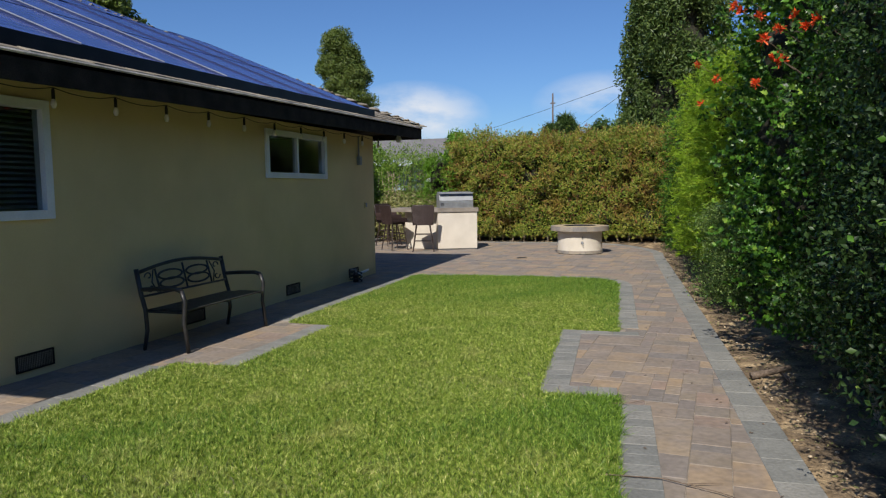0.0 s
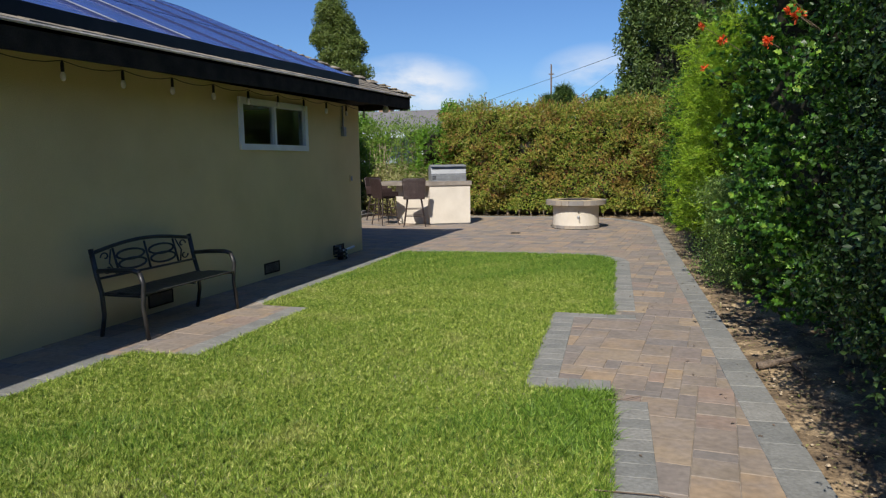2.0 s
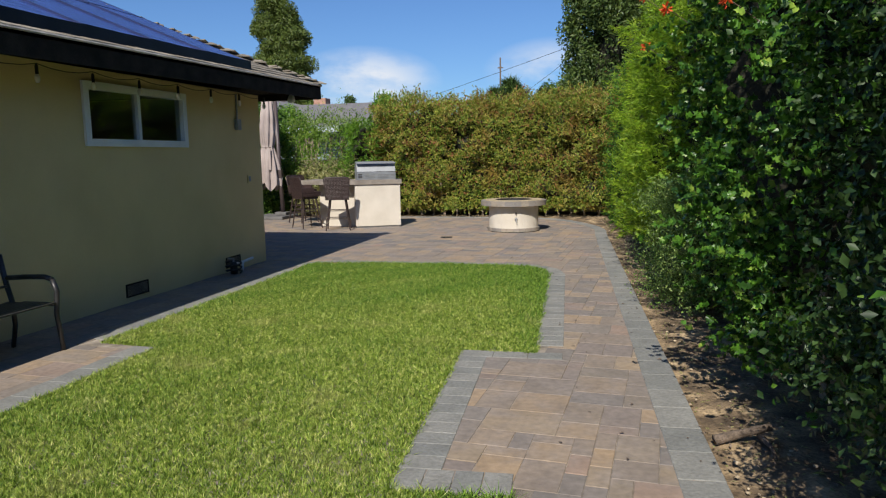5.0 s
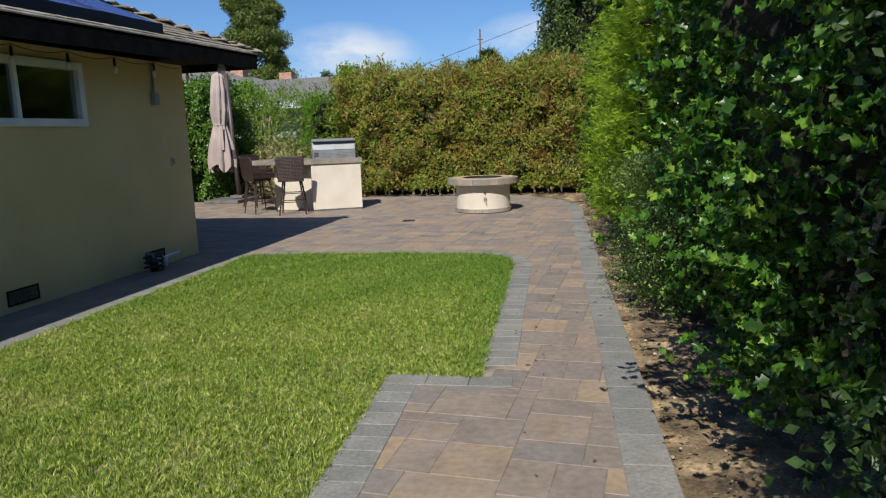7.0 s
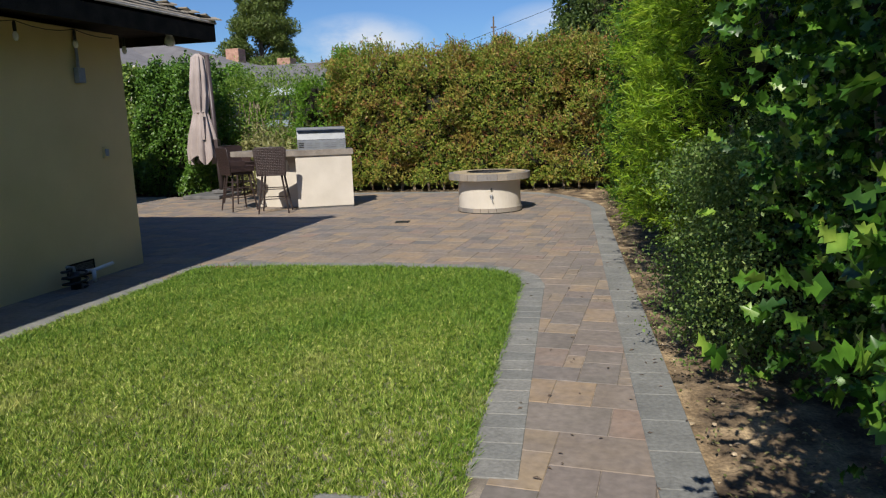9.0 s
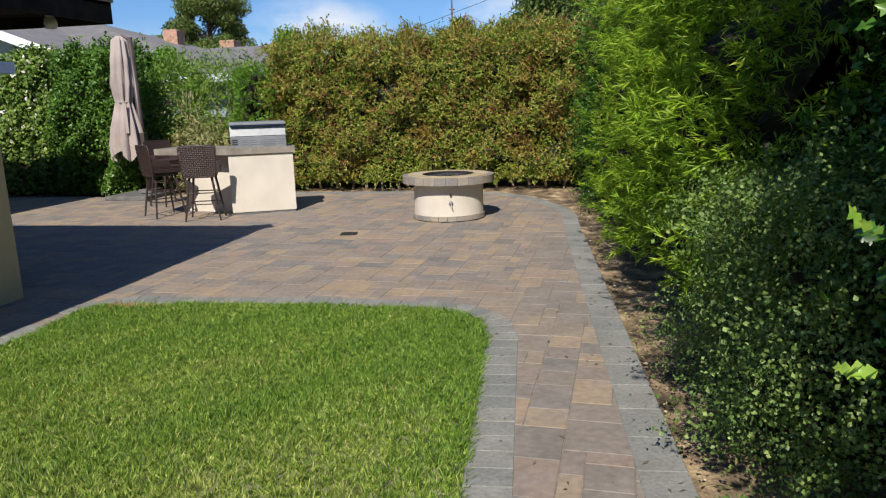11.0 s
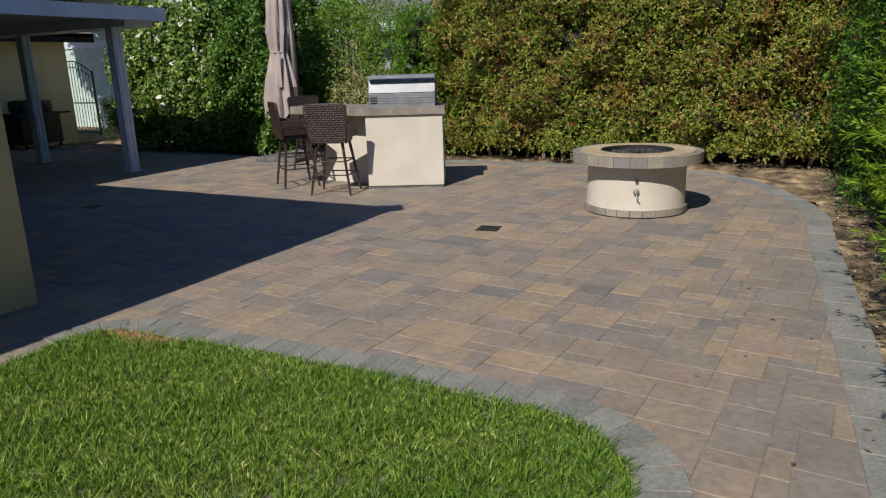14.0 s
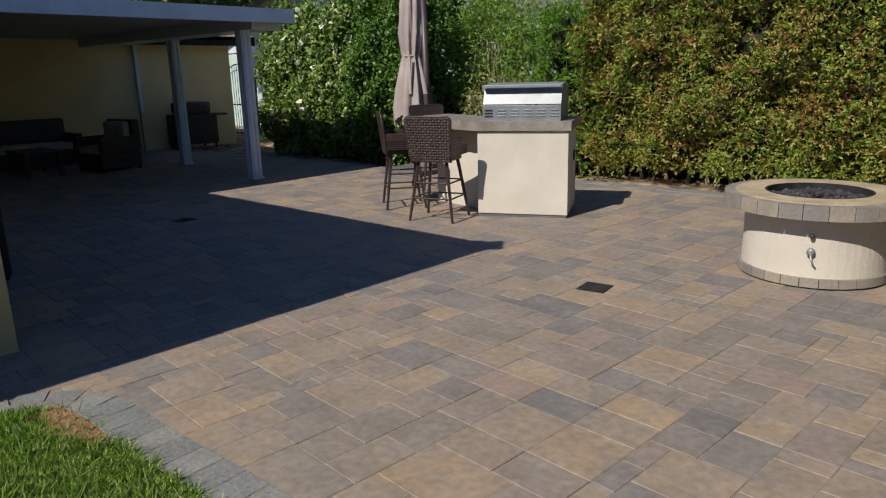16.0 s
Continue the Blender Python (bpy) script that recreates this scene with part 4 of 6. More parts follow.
def brick_mesh(w, l, h, mat, rng, key, cache):
    if key not in cache:
        bm = bmesh.new()
        c = 0.003
        rings = [[(-w / 2, -l / 2, -h), (w / 2, -l / 2, -h), (w / 2, l / 2, -h), (-w / 2, l / 2, -h)],
                 [(-w / 2, -l / 2, -c), (w / 2, -l / 2, -c), (w / 2, l / 2, -c), (-w / 2, l / 2, -c)],
                 [(-w / 2 + c, -l / 2 + c, 0), (w / 2 - c, -l / 2 + c, 0), (w / 2 - c, l / 2 - c, 0), (-w / 2 + c, l / 2 - c, 0)]]
        vs = [[bm.verts.new(p) for p in r] for r in rings]
        for a, b in zip(vs, vs[1:]):
            for i in range(4):
                bm.faces.new((a[i], a[(i + 1) % 4], b[(i + 1) % 4], b[i]))
        bm.faces.new(vs[-1])
        cache[key] = mesh_of("paver", bm, mat)
    return cache[key]


def make_pavers():
    rng = random.Random(8)
    c = 0.105
    right, lawn = far_edge(), lawn_outline(-0.1)
    outer = [(WALL_X + 0.01, -3.5)] + [(x, y) for x, y in right] + [(-15.9, 17.6), (-15.9, WALL_N + 0.01), (WALL_X + 0.01, WALL_N + 0.01)]
    ids = [(i, j) for i in range(-170, 26) for j in range(-104, 136)]
    xy = np.array([cell_xy(i + 0.5, j + 0.5, c) for i, j in ids])
    ok = inside(outer, xy[:, 0], xy[:, 1]) & ~inside(lawn, xy[:, 0], xy[:, 1])
    # keep the strip by the house clear of the wall
    free = {ids[k] for k in np.flatnonzero(ok)}
    rows = []
    order = sorted(free, key=lambda q: (q[1], q[0]))
    for i, j in order:
        if (i, j) not in free:
            continue
        sizes = [(3, 2), (3, 3), (2, 2), (3, 2), (4, 3), (2, 3), (2, 2), (2, 1), (3, 2), (2, 3)]
        rng.shuffle(sizes)
        sizes += [(3, 2), (2, 2), (2, 1), (1, 2), (1, 1)]
        for w, l in sizes:
            cells = [(i + a, j + b) for a in range(w) for b in range(l)]
            if all(q in free for q in cells):
                break
        free -= set(cells)
        x, y = cell_xy(i + w / 2, j + l / 2, c)
        rows.append((w, l, x, y))
    cache, joined = {}, []
    path_t = tagged(new("path"), "walk of tan, rust and grey pavers in mixed sizes", "paving", "", "structure")
    patio_t = tagged(new("patio"), "broad patio of tan, rust and grey pavers in mixed sizes", "paving", "", "structure")
    near_path = [r for r in rows if r[3] < 11.2 and r[2] > -1.6 and r[3] > 1.0]
    near_path.sort(key=lambda r: -(r[3]))
    slab = [r for r in rows if r[2] < -3.0 and r[3] < 11.0]
    near_patio = sorted([r for r in rows if r[3] >= 11.2], key=lambda r: (r[2] + 2.5) ** 2 + (r[3] - 12.3) ** 2 * 1.6)
    chosen = set()
    for t, group in ((path_t, near_path[:300]), (patio_t, near_patio[:300])):
        for r in group:
            w, l, x, y = r
            ob = new("paver", brick_mesh(w * c - 0.0025, l * c - 0.0025, 0.05, PAVER, rng, (w, l), cache))
            ob.parent = t
            ob.matrix_basis = pose(x, y, rng.uniform(-0.002, 0.0015), rng.uniform(-.15, .15), rng.uniform(-.15, .15), LAY)
            chosen.add(r)
    verts, faces = [], []
    for r in rows:
        if r in chosen:
            continue
        w, l, x, y = r
        a, b, k, z = (w * c - 0.0025) / 2, (l * c - 0.0025) / 2, 0.003, rng.uniform(-0.002, 0.0015)
        n = len(verts)
        for dx, dy, dz in ((-a, -b, -0.03), (a, -b, -0.03), (a, b, -0.03), (-a, b, -0.03), (-a, -b, -k), (a, -b, -k), (a, b, -k), (-a, b, -k), (-a + k, -b + k, 0), (a - k, -b + k, 0), (a - k, b - k, 0), (-a + k, b - k, 0)):
            verts.append((x + AX.x * dx + AY.x * dy, y + AX.y * dx + AY.y * dy, z + dz))
        for s in (0, 4):
            for i in range(4):
                faces.append((n + s + i, n + s + (i + 1) % 4, n + s + 4 + (i + 1) % 4, n + s + 4 + i))
        faces.append((n + 8, n + 9, n + 10, n + 11))
    me = bpy.data.meshes.new("paver_field")
    me.from_pydata(verts, [], faces)
    me.materials.append(PAVERJ)
    ob = new("paver_field", me)
    ob.parent = patio_t
    ob["kind"] = "stuff"
    # borders
    border_t = tagged(new("border"), "charcoal grey border course of pavers", "paving", "", "structure")
    bverts, bfaces, used = [], [], 0

    def course(line, step, width, near=True, lift=0.004):
        nonlocal used
        pts = [Vector(p) for p in line]
        seg = [0.0]
        for a, b in zip(pts, pts[1:]):
            seg.append(seg[-1] + (b - a).length)
        n = max(1, round(seg[-1] / step))
        st = seg[-1] / n

        def at(s):
            for k in range(len(pts) - 1):
                if s <= seg[k + 1] or k == len(pts) - 2:
                    f = (s - seg[k]) / max(1e-9, seg[k + 1] - seg[k])
                    return pts[k].lerp(pts[k + 1], f), (pts[k + 1] - pts[k]).normalized()
        for k in range(n):
            p, d = at((k + 0.5) * st)
            d = (at(min(seg[-1], (k + 1) * st))[0] - at(k * st)[0]).normalized()
            ang = math.degrees(math.atan2(d.y, d.x))
            z = lift + rng.uniform(-0.001, 0.001)
            if near and used < 298 and p.y > 1.5:
                used += 1
                key = ("b", round(st, 3), width)
                ob = new("border_paver", brick_mesh(st - 0.004, width, 0.06, CURB, rng, key, cache))
                ob.parent = border_t
                ob.matrix_basis = pose(p.x, p.y, z, 0, 0, ang)
            else:
                a, b, q = (st - 0.004) / 2, width / 2, 0.0035
                m = pose(p.x, p.y, z, 0, 0, ang)
                nn = len(bverts)
                for dx, dy, dz in ((-a, -b, -0.06), (a, -b, -0.06), (a, b, -0.06), (-a, b, -0.06), (-a, -b, -q), (a, -b, -q), (a, b, -q), (-a, b, -q), (-a + q, -b + q, 0), (a - q, -b + q, 0), (a - q, b - q, 0), (-a + q, b - q, 0)):
                    bverts.append(tuple(m @ Vector((dx, dy, dz))))
                for s in (0, 4):
                    for i in range(4):
                        bfaces.append((nn + s + i, nn + s + (i + 1) % 4, nn + s + 4 + (i + 1) % 4, nn + s + 4 + i))
                bfaces.append((nn + 8, nn + 9, nn + 10, nn + 11))

    L = lambda y: lawn_x(y) + 0.108
    nx = lambda y: edge_x(y) - 1.50 + 0.108
    o = lawn_outline(-0.108)
    curve = [p for p in o if p[1] >= 10.5]
    course([(L(7.24), 7.24), (L(10.5), 10.5)] + curve, 0.152, 0.21)
    course([(L(1.5), 1.5), (L(4.64), 4.64)], 0.152, 0.21)
    course([(nx(4.97), 4.97), (nx(7.02), 7.02)], 0.152, 0.21)
    course([(nx(4.86) - 0.1, 4.86), (L(4.86) - 0.11, 4.86 + 0.04)], 0.152, 0.21)
    course([(nx(7.02) - 0.1, 7.02 - 0.1), (L(7.12) + 0.11, 7.02 - 0.05)], 0.3, 0.155)
    course([p for p in far_edge() if p[1] > 1.5 and p[0] > -9], 0.31, 0.21)
    course([(L(-3.5), -3.5), (L(1.5), 1.5)], 0.152, 0.21, False)
    course([p for p in far_edge() if p[1] <= 1.6], 0.31, 0.21, False)
    course([p for p in far_edge() if p[0] < -8.9], 0.31, 0.21, False)
    sx = LAWN_W - 0.108
    course([(sx, -3.5), (sx, 4.7)], 0.31, 0.21, False)
    course([(sx, 6.8), (sx, 10.45)], 0.31, 0.21, False)
    course([(-3.36 - 0.108, 4.86), (-3.36 - 0.108, 6.66)], 0.31, 0.21, False)
    me = bpy.data.meshes.new("border_field")
    me.from_pydata(bverts, [], bfaces)
    me.materials.append(CURBJ)
    ob = new("border_field", me)
    ob.parent = border_t
    ob["kind"] = "stuff"
    # drains
    for x, y in ((-2.8, 14.25), (-7.6, 13.7)):
        t = thing("floor_drain", "small square dark drain grate set in the patio", "drain", (x, y, 0.002), 8)
        part("frame", boxes([((-0.1, -0.1, -0.03), (0.1, -0.085, 0.004)), ((-0.1, 0.085, -0.03), (0.1, 0.1, 0.004)), ((-0.1, -0.085, -0.03), (-0.085, 0.085, 0.004)), ((0.085, -0.085, -0.03), (0.1, 0.085, 0.004))]), IRON, t)
        part("grate", boxes([((-0.085, -0.08 + 0.02 * i, -0.02), (0.085, -0.068 + 0.02 * i, 0.002)) for i in range(9)]), IRON, t)


# ---------------------------------------------------------------- furniture
def make_bench():
    t = thing("garden_bench", "dark bronze metal bench with oval scrollwork back beside the house wall", "bench", (-4.37, 5.82, 0.0), 0)
    t.scale = (1.0, 1.02, 0.94)
    L = 0.635
    # local: x forward (away from the wall), y along
    for i in range(9):
        part("seat_slat", box((-0.16 + 0.05 * i, -L + 0.02, 0.40 - 0.012 * (i < 3)), (-0.115 + 0.05 * i, L - 0.02, 0.412 - 0.012 * (i < 3)), 0.003), IRON, t)
    for y in (-L + 0.03, 0, L - 0.05):
        part("seat_rail", box((-0.17, y, 0.385), (0.29, y + 0.025, 0.4)), IRON, t)
    fb = bmesh.new()
    lean = lambda z: -0.15 - 0.22 * (z - 0.4)
    arch = [(lean(0.76 + 0.07 * math.cos(math.pi * f / 2 * 1.0)), f * L, 0.76 + 0.07 * math.cos(math.pi * f / 2)) for f in np.linspace(-1, 1, 15)]
    add_tube(fb, arch, 0.019, None, 8)
    add_tube(fb, [(lean(0.53), -L, 0.53), (lean(0.53), L, 0.53)], 0.012, None, 8)
    part("back_frame", fb, IRON, t, "", True)
    sc = bmesh.new()
    for cy in (-0.2, 0.2):
        for z in (0.615, 0.7):
            for w in (0.17,):
                add_tube(sc, [(lean(z + 0.05 * math.sin(a)), cy + w * math.cos(a), z + 0.047 * math.sin(a)) for a in np.linspace(0, 2 * math.pi, 20)[:-1]], 0.011, None, 6, True)
    for cy in (0.0, -0.39, 0.39):
        add_tube(sc, [(lean(0.53), cy, 0.53), (lean(0.8), cy, 0.8 - abs(cy) * 0.06)], 0.010, None, 6)
    for s in (-1, 1):
        for z, d in ((0.6, -1), (0.71, 1)):
            pts = [(lean(z), s * (0.5 + (0.055 - 0.009 * a) * math.cos(a * s * 1.0)), z + d * (0.05 - 0.008 * a) * math.sin(a)) for a in np.linspace(0, 5, 18)]
            add_tube(sc, pts, 0.007, None, 6)
        add_tube(sc, [(lean(0.54), s * 0.42, 0.54), (lean(0.65), s * 0.47, 0.65), (lean(0.77), s * 0.42, 0.77)], 0.007, None, 6)
    part("scrollwork", sc, IRON, t, "open oval and curled iron scrollwork", True)
    for s in (-1, 1):
        part("leg", tube([(-0.235, s * L, 0.80), (-0.19, s * L, 0.55), (-0.15, s * L, 0.40), (-0.14, s * L, 0.2), (-0.18, s * L, 0.0)], 0.022, 0.018, 8), IRON, t, "", True)
        part("leg", tube([(0.25, s * L, 0.60), (0.285, s * L, 0.5), (0.265, s * L, 0.3), (0.3, s * L, 0.0)], 0.021, 0.018, 8), IRON, t, "", True)
        part("armrest", tube([(-0.18, s * L, 0.6), (0.0, s * L, 0.615), (0.18, s * L, 0.62), (0.25, s * L, 0.6)], 0.022, None, 8), IRON, t, "", True)
        part("stretcher", tube([(-0.14, s * L, 0.385), (0.275, s * L, 0.385)], 0.01, None, 8), IRON, t)


ISL_A = 25.5


def make_island():
    o = (-5.11, 15.76, 0.0)
    t = thing("barbecue_island", "cream stucco barbecue island with a grey brown counter", "outdoor kitchen", o, ISL_A)
    part("base", box((0, 0, 0.03), (0.95, 0.68, 0.905), 0.008), CREAM, t)
    part("plinth", box((0.012, 0.012, 0.0), (0.938, 0.668, 0.03)), STONEGREY, t)
    part("side_vent", box((0.95, 0.42, 0.55), (0.958, 0.56, 0.66), 0.003), SLOT, t, "small dark vent in the side")
    inv = pose(*o, 0, 0, ISL_A).inverted()

    def loc(p):
        q = inv @ Vector((p[0], p[1], 0))
        return q.x, q.y
    bar = [loc(p) for p in ((-5.02, 16.02), (-6.1, 16.2), (-6.0, 16.75), (-5.2, 16.7))]
    part("bar_base", prism(bar[::-1], 0.0, 0.905), CREAM, t, "cream stucco wall set back under the bar")
    top = [loc(p) for p in ((-5.13, 15.72), (-6.45, 15.98), (-6.38, 16.72), (-5.45, 16.62))]
    poly = [(-0.03, -0.03), (0.98, -0.03), (0.98, 0.73), (top[3][0], 0.73), top[2], top[1]]
    bm = prism(poly, 0.905, 1.0)
    part("counter", bm, COUNTER, t, "thick grey brown tiled counter")
    g = thing("grill", "stainless steel built-in gas grill with a louvred panel", "barbecue", (0, 0, 0))
    m = pose(*o, 0, 0, ISL_A)
    g.matrix_basis = m @ Matrix.Translation((0.46, 0.3, 1.0))
    hw = 0.405
    bm = bmesh.new()
    prof = [(-0.26, 0.17), (-0.19, 0.31), (-0.14, 0.365), (0.1, 0.38), (0.27, 0.3), (0.3, 0.0), (-0.26, 0.0)]
    a = [bm.verts.new((-hw, y, z)) for y, z in prof]
    b = [bm.verts.new((hw, y, z)) for y, z in prof]
    bm.faces.new(a[::-1])
    bm.faces.new(b)
    for i in range(len(prof)):
        bm.faces.new((a[i], a[(i + 1) % len(prof)], b[(i + 1) % len(prof)], b[i]))
    bmesh.ops.recalc_face_normals(bm, faces=bm.faces)
    part("hood", bm, METAL, g, "polished sloping hood")
    part("handle", box((-hw - 0.005, -0.275, 0.335), (hw + 0.005, -0.2, 0.365), 0.006), METAL, g, "wide steel lip along the hood")
    part("control_panel", box((-hw, -0.275, 0.0), (hw, -0.26, 0.16), 0.004), PLATE, g, "grey steel panel with louvres")
    for i in range(6):
        cx = -0.34 + 0.136 * i
        for k in range(3):
            part("louvre", box((cx - 0.042, -0.283, 0.045 + 0.03 * k), (cx + 0.042, -0.275, 0.058 + 0.03 * k), 0.003), METAL if i else SLOT, g)
    part("seam", box((-hw, -0.262, 0.16), (hw, -0.25, 0.17)), SLOT, g)


def stool(at, turn):
    t = thing("bar_stool", "dark brown wicker bar stool at the barbecue counter", "bar stool", at, turn, "bar stools round the counter")
    # local: faces +y
    ws, bk = 0.225, 0.47
    for sx in (-1, 1):
        for sy in (-1, 1):
            top = (sx * 0.15, sy * 0.14, 0.66)
            bot = (sx * 0.245, sy * 0.225, 0.0)
            part("leg", tube([bot, top], 0.014, 0.02, 6), BROWNMETAL, t)
    r = bmesh.new()
    for z, f in ((0.24, 0.213), (0.4, 0.19)):
        c = [(sx * f, sy * f * 0.93, z) for sx, sy in ((-1, -1), (1, -1), (1, 1), (-1, 1))]
        for a, b in zip(c, c[1:] + c[:1]):
            add_tube(r, [a, b], 0.009, None, 6)
    part("footrest", r, BROWNMETAL, t)
    part("seat_base", box((-0.19, -0.18, 0.62), (0.19, 0.18, 0.67), 0.012), BROWNMETAL, t)
    # woven seat and back from interlaced strips
    def weave(w, h, cell, warpf):
        bm = bmesh.new()
        nx, nz = int(w / cell), int(h / cell)
        for i in range(nx):
            for k in range(nz):
                x0, z0 = -w / 2 + i * w / nx, k * h / nz
                up = (i + k) % 2
                d = 0.004 if up else 0.0
                px, pz = w / nx, h / nz
                q = [(x0 + 0.001, z0 + 0.001), (x0 + px - 0.001, z0 + 0.001), (x0 + px - 0.001, z0 + pz - 0.001), (x0 + 0.001, z0 + pz - 0.001)]
                c = warpf(x0 + px / 2, z0 + pz / 2, d + 0.003)
                vs = [bm.verts.new(warpf(x, z, d - 0.002)) for x, z in q]
                cv = bm.verts.new(c)
                for a in range(4):
                    bm.faces.new((vs[a], vs[(a + 1) % 4], cv))
        return bm
    back = lambda x, z, d: (x * (1 + 0.3 * z), -0.215 - 0.13 * z + 0.25 * x * x - d, 0.62 + z)
    bm = weave(0.44, 0.45, 0.026, back)
    part("backrest", bm, WICKER, t, "woven dark wicker back")
    core = bmesh.new()
    n = 10
    rows = []
    for dz in (0.0, 0.45):
        rows.append([core.verts.new(back(-0.22 + 0.44 * i / n, dz, -0.001)) for i in range(n + 1)])
        rows.append([core.verts.new(back(-0.22 + 0.44 * i / n, dz, -0.024)) for i in range(n + 1)])
    for a, b in ((0, 2), (3, 1), (1, 0), (2, 3)):
        for i in range(n):
            core.faces.new((rows[a][i], rows[a][i + 1], rows[b][i + 1], rows[b][i]))
    part("back_panel", core, WICKER, t)
    rim = [back(-0.225, z, -0.01) for z in (0, 0.2, 0.43)] + [back(-0.2, 0.455, -0.01)] + [back(x, 0.458, -0.01) for x in (-0.1, 0, 0.1)] + [back(0.2, 0.455, -0.01)] + [back(0.225, z, -0.01) for z in (0.43, 0.2, 0)]
    part("back_rim", tube(rim, 0.013, None, 8), BROWNMETAL, t, "", True)
    part("seat", box((-0.235, -0.215, 0.67), (0.235, 0.225, 0.775), 0.02), WICKER, t, "deep wicker seat with rolled edges")
    bands = bmesh.new()
    for k in range(5):
        add_box(bands, (-0.24, -0.22, 0.676 + 0.02 * k), (0.24, 0.23, 0.688 + 0.02 * k), 0.003)
    part("seat_weave", bands, WICKER, t)
    for s in (-1, 1):
        part("side_wing", box((s * 0.232 - 0.012, -0.225, 0.77), (s * 0.232 + 0.012, 0.06, 0.86), 0.01), WICKER, t, "low woven side wing")
    return t


def make_fire_pit():
    t = thing("fire_pit", "round cream stucco fire pit with a tan tiled top", "fire pit", (-1.76, 15.58, 0.0), 0)
    t.scale = (0.99, 0.99, 1.09)
    part("body", lathe([(0.3, 0.06), (0.487, 0.06), (0.485, 0.3), (0.485, 0.45), (0.3, 0.45)], 56), CREAM, t, "cream stucco drum", True).data.shade_flat()
    n = 26
    for i in range(n):
        part("base_tile", lathe([(0.48, 0.012), (0.508, 0.012), (0.508, 0.07), (0.48, 0.07)], 3, 360 / n * i + 0.3, 360 / n - 0.6), CAPTILE, t)
    for i in range(n):
        part("rim_tile", lathe([(0.56, 0.462), (0.64, 0.462), (0.64, 0.55), (0.56, 0.55)], 3, 360 / n * i + 0.2, 360 / n - 0.4), CAPTILE, t)
    part("footing", lathe([(0.3, 0.0), (0.495, 0.0), (0.495, 0.011), (0.3, 0.011)], 40), SLOT, t, "near-black ring under the base tiles")
    part("top", lathe([(0.36, 0.45), (0.565, 0.45), (0.565, 0.557), (0.36, 0.557)], 56), TANTOP, t, "tan stone ring round the bowl")
    part("inner_ring", lathe([(0.345, 0.4), (0.36, 0.4), (0.36, 0.559), (0.345, 0.559)], 48), IRON, t, "dark metal ring")
    part("bowl", lathe([(0.001, 0.44), (0.345, 0.44), (0.345, 0.47), (0.001, 0.47)], 32), SLOT, t)
    rng = random.Random(3)
    bm = bmesh.new()
    for i in range(230):
        a, r = rng.uniform(0, 6.283), 0.32 * math.sqrt(rng.random())
        s = rng.uniform(0.018, 0.04)
        made = bmesh.ops.create_icosphere(bm, subdivisions=1, radius=s)["verts"]
        z = 0.485 + rng.uniform(0, 0.045) * (1 - r / 0.34) + 0.02
        for v in made:
            v.co = Vector((v.co.x * rng.uniform(0.7, 1.2) + r * math.cos(a), v.co.y * rng.uniform(0.7, 1.2) + r * math.sin(a), v.co.z * rng.uniform(0.5, 1.0) + z))
    tagged(part("lava_rock", bm, LAVA, t, "heap of black lava rock"), kind="stuff")
    for a, z, nm in ((-77, 0.34, "key_valve"), (-77, 0.24, "igniter")):
        c = Vector((0.5 * math.cos(radians(a)), 0.5 * math.sin(radians(a)), z))
        m = Matrix.Translation(c) @ pose(0, 0, 0, 90, 0, a + 90)
        bm = lathe([(0.001, -0.005), (0.027 if z < .3 else 0.016, -0.005), (0.027 if z < .3 else 0.016, 0.012), (0.012, 0.022), (0.001, 0.022)], 14)
        bmesh.ops.transform(bm, matrix=m, verts=bm.verts)
        part(nm, bm, METAL if z < .3 else IRON, t, "small round metal fitting", True)
    c = Vector((0.515 * math.cos(radians(-77)), 0.515 * math.sin(radians(-77)), 0.23))
    part("valve_lever", tube([c, c + Vector((0.012, -0.02, -0.035)), c + Vector((0.03, -0.02, -0.05))], 0.007, None, 6), METAL, t)


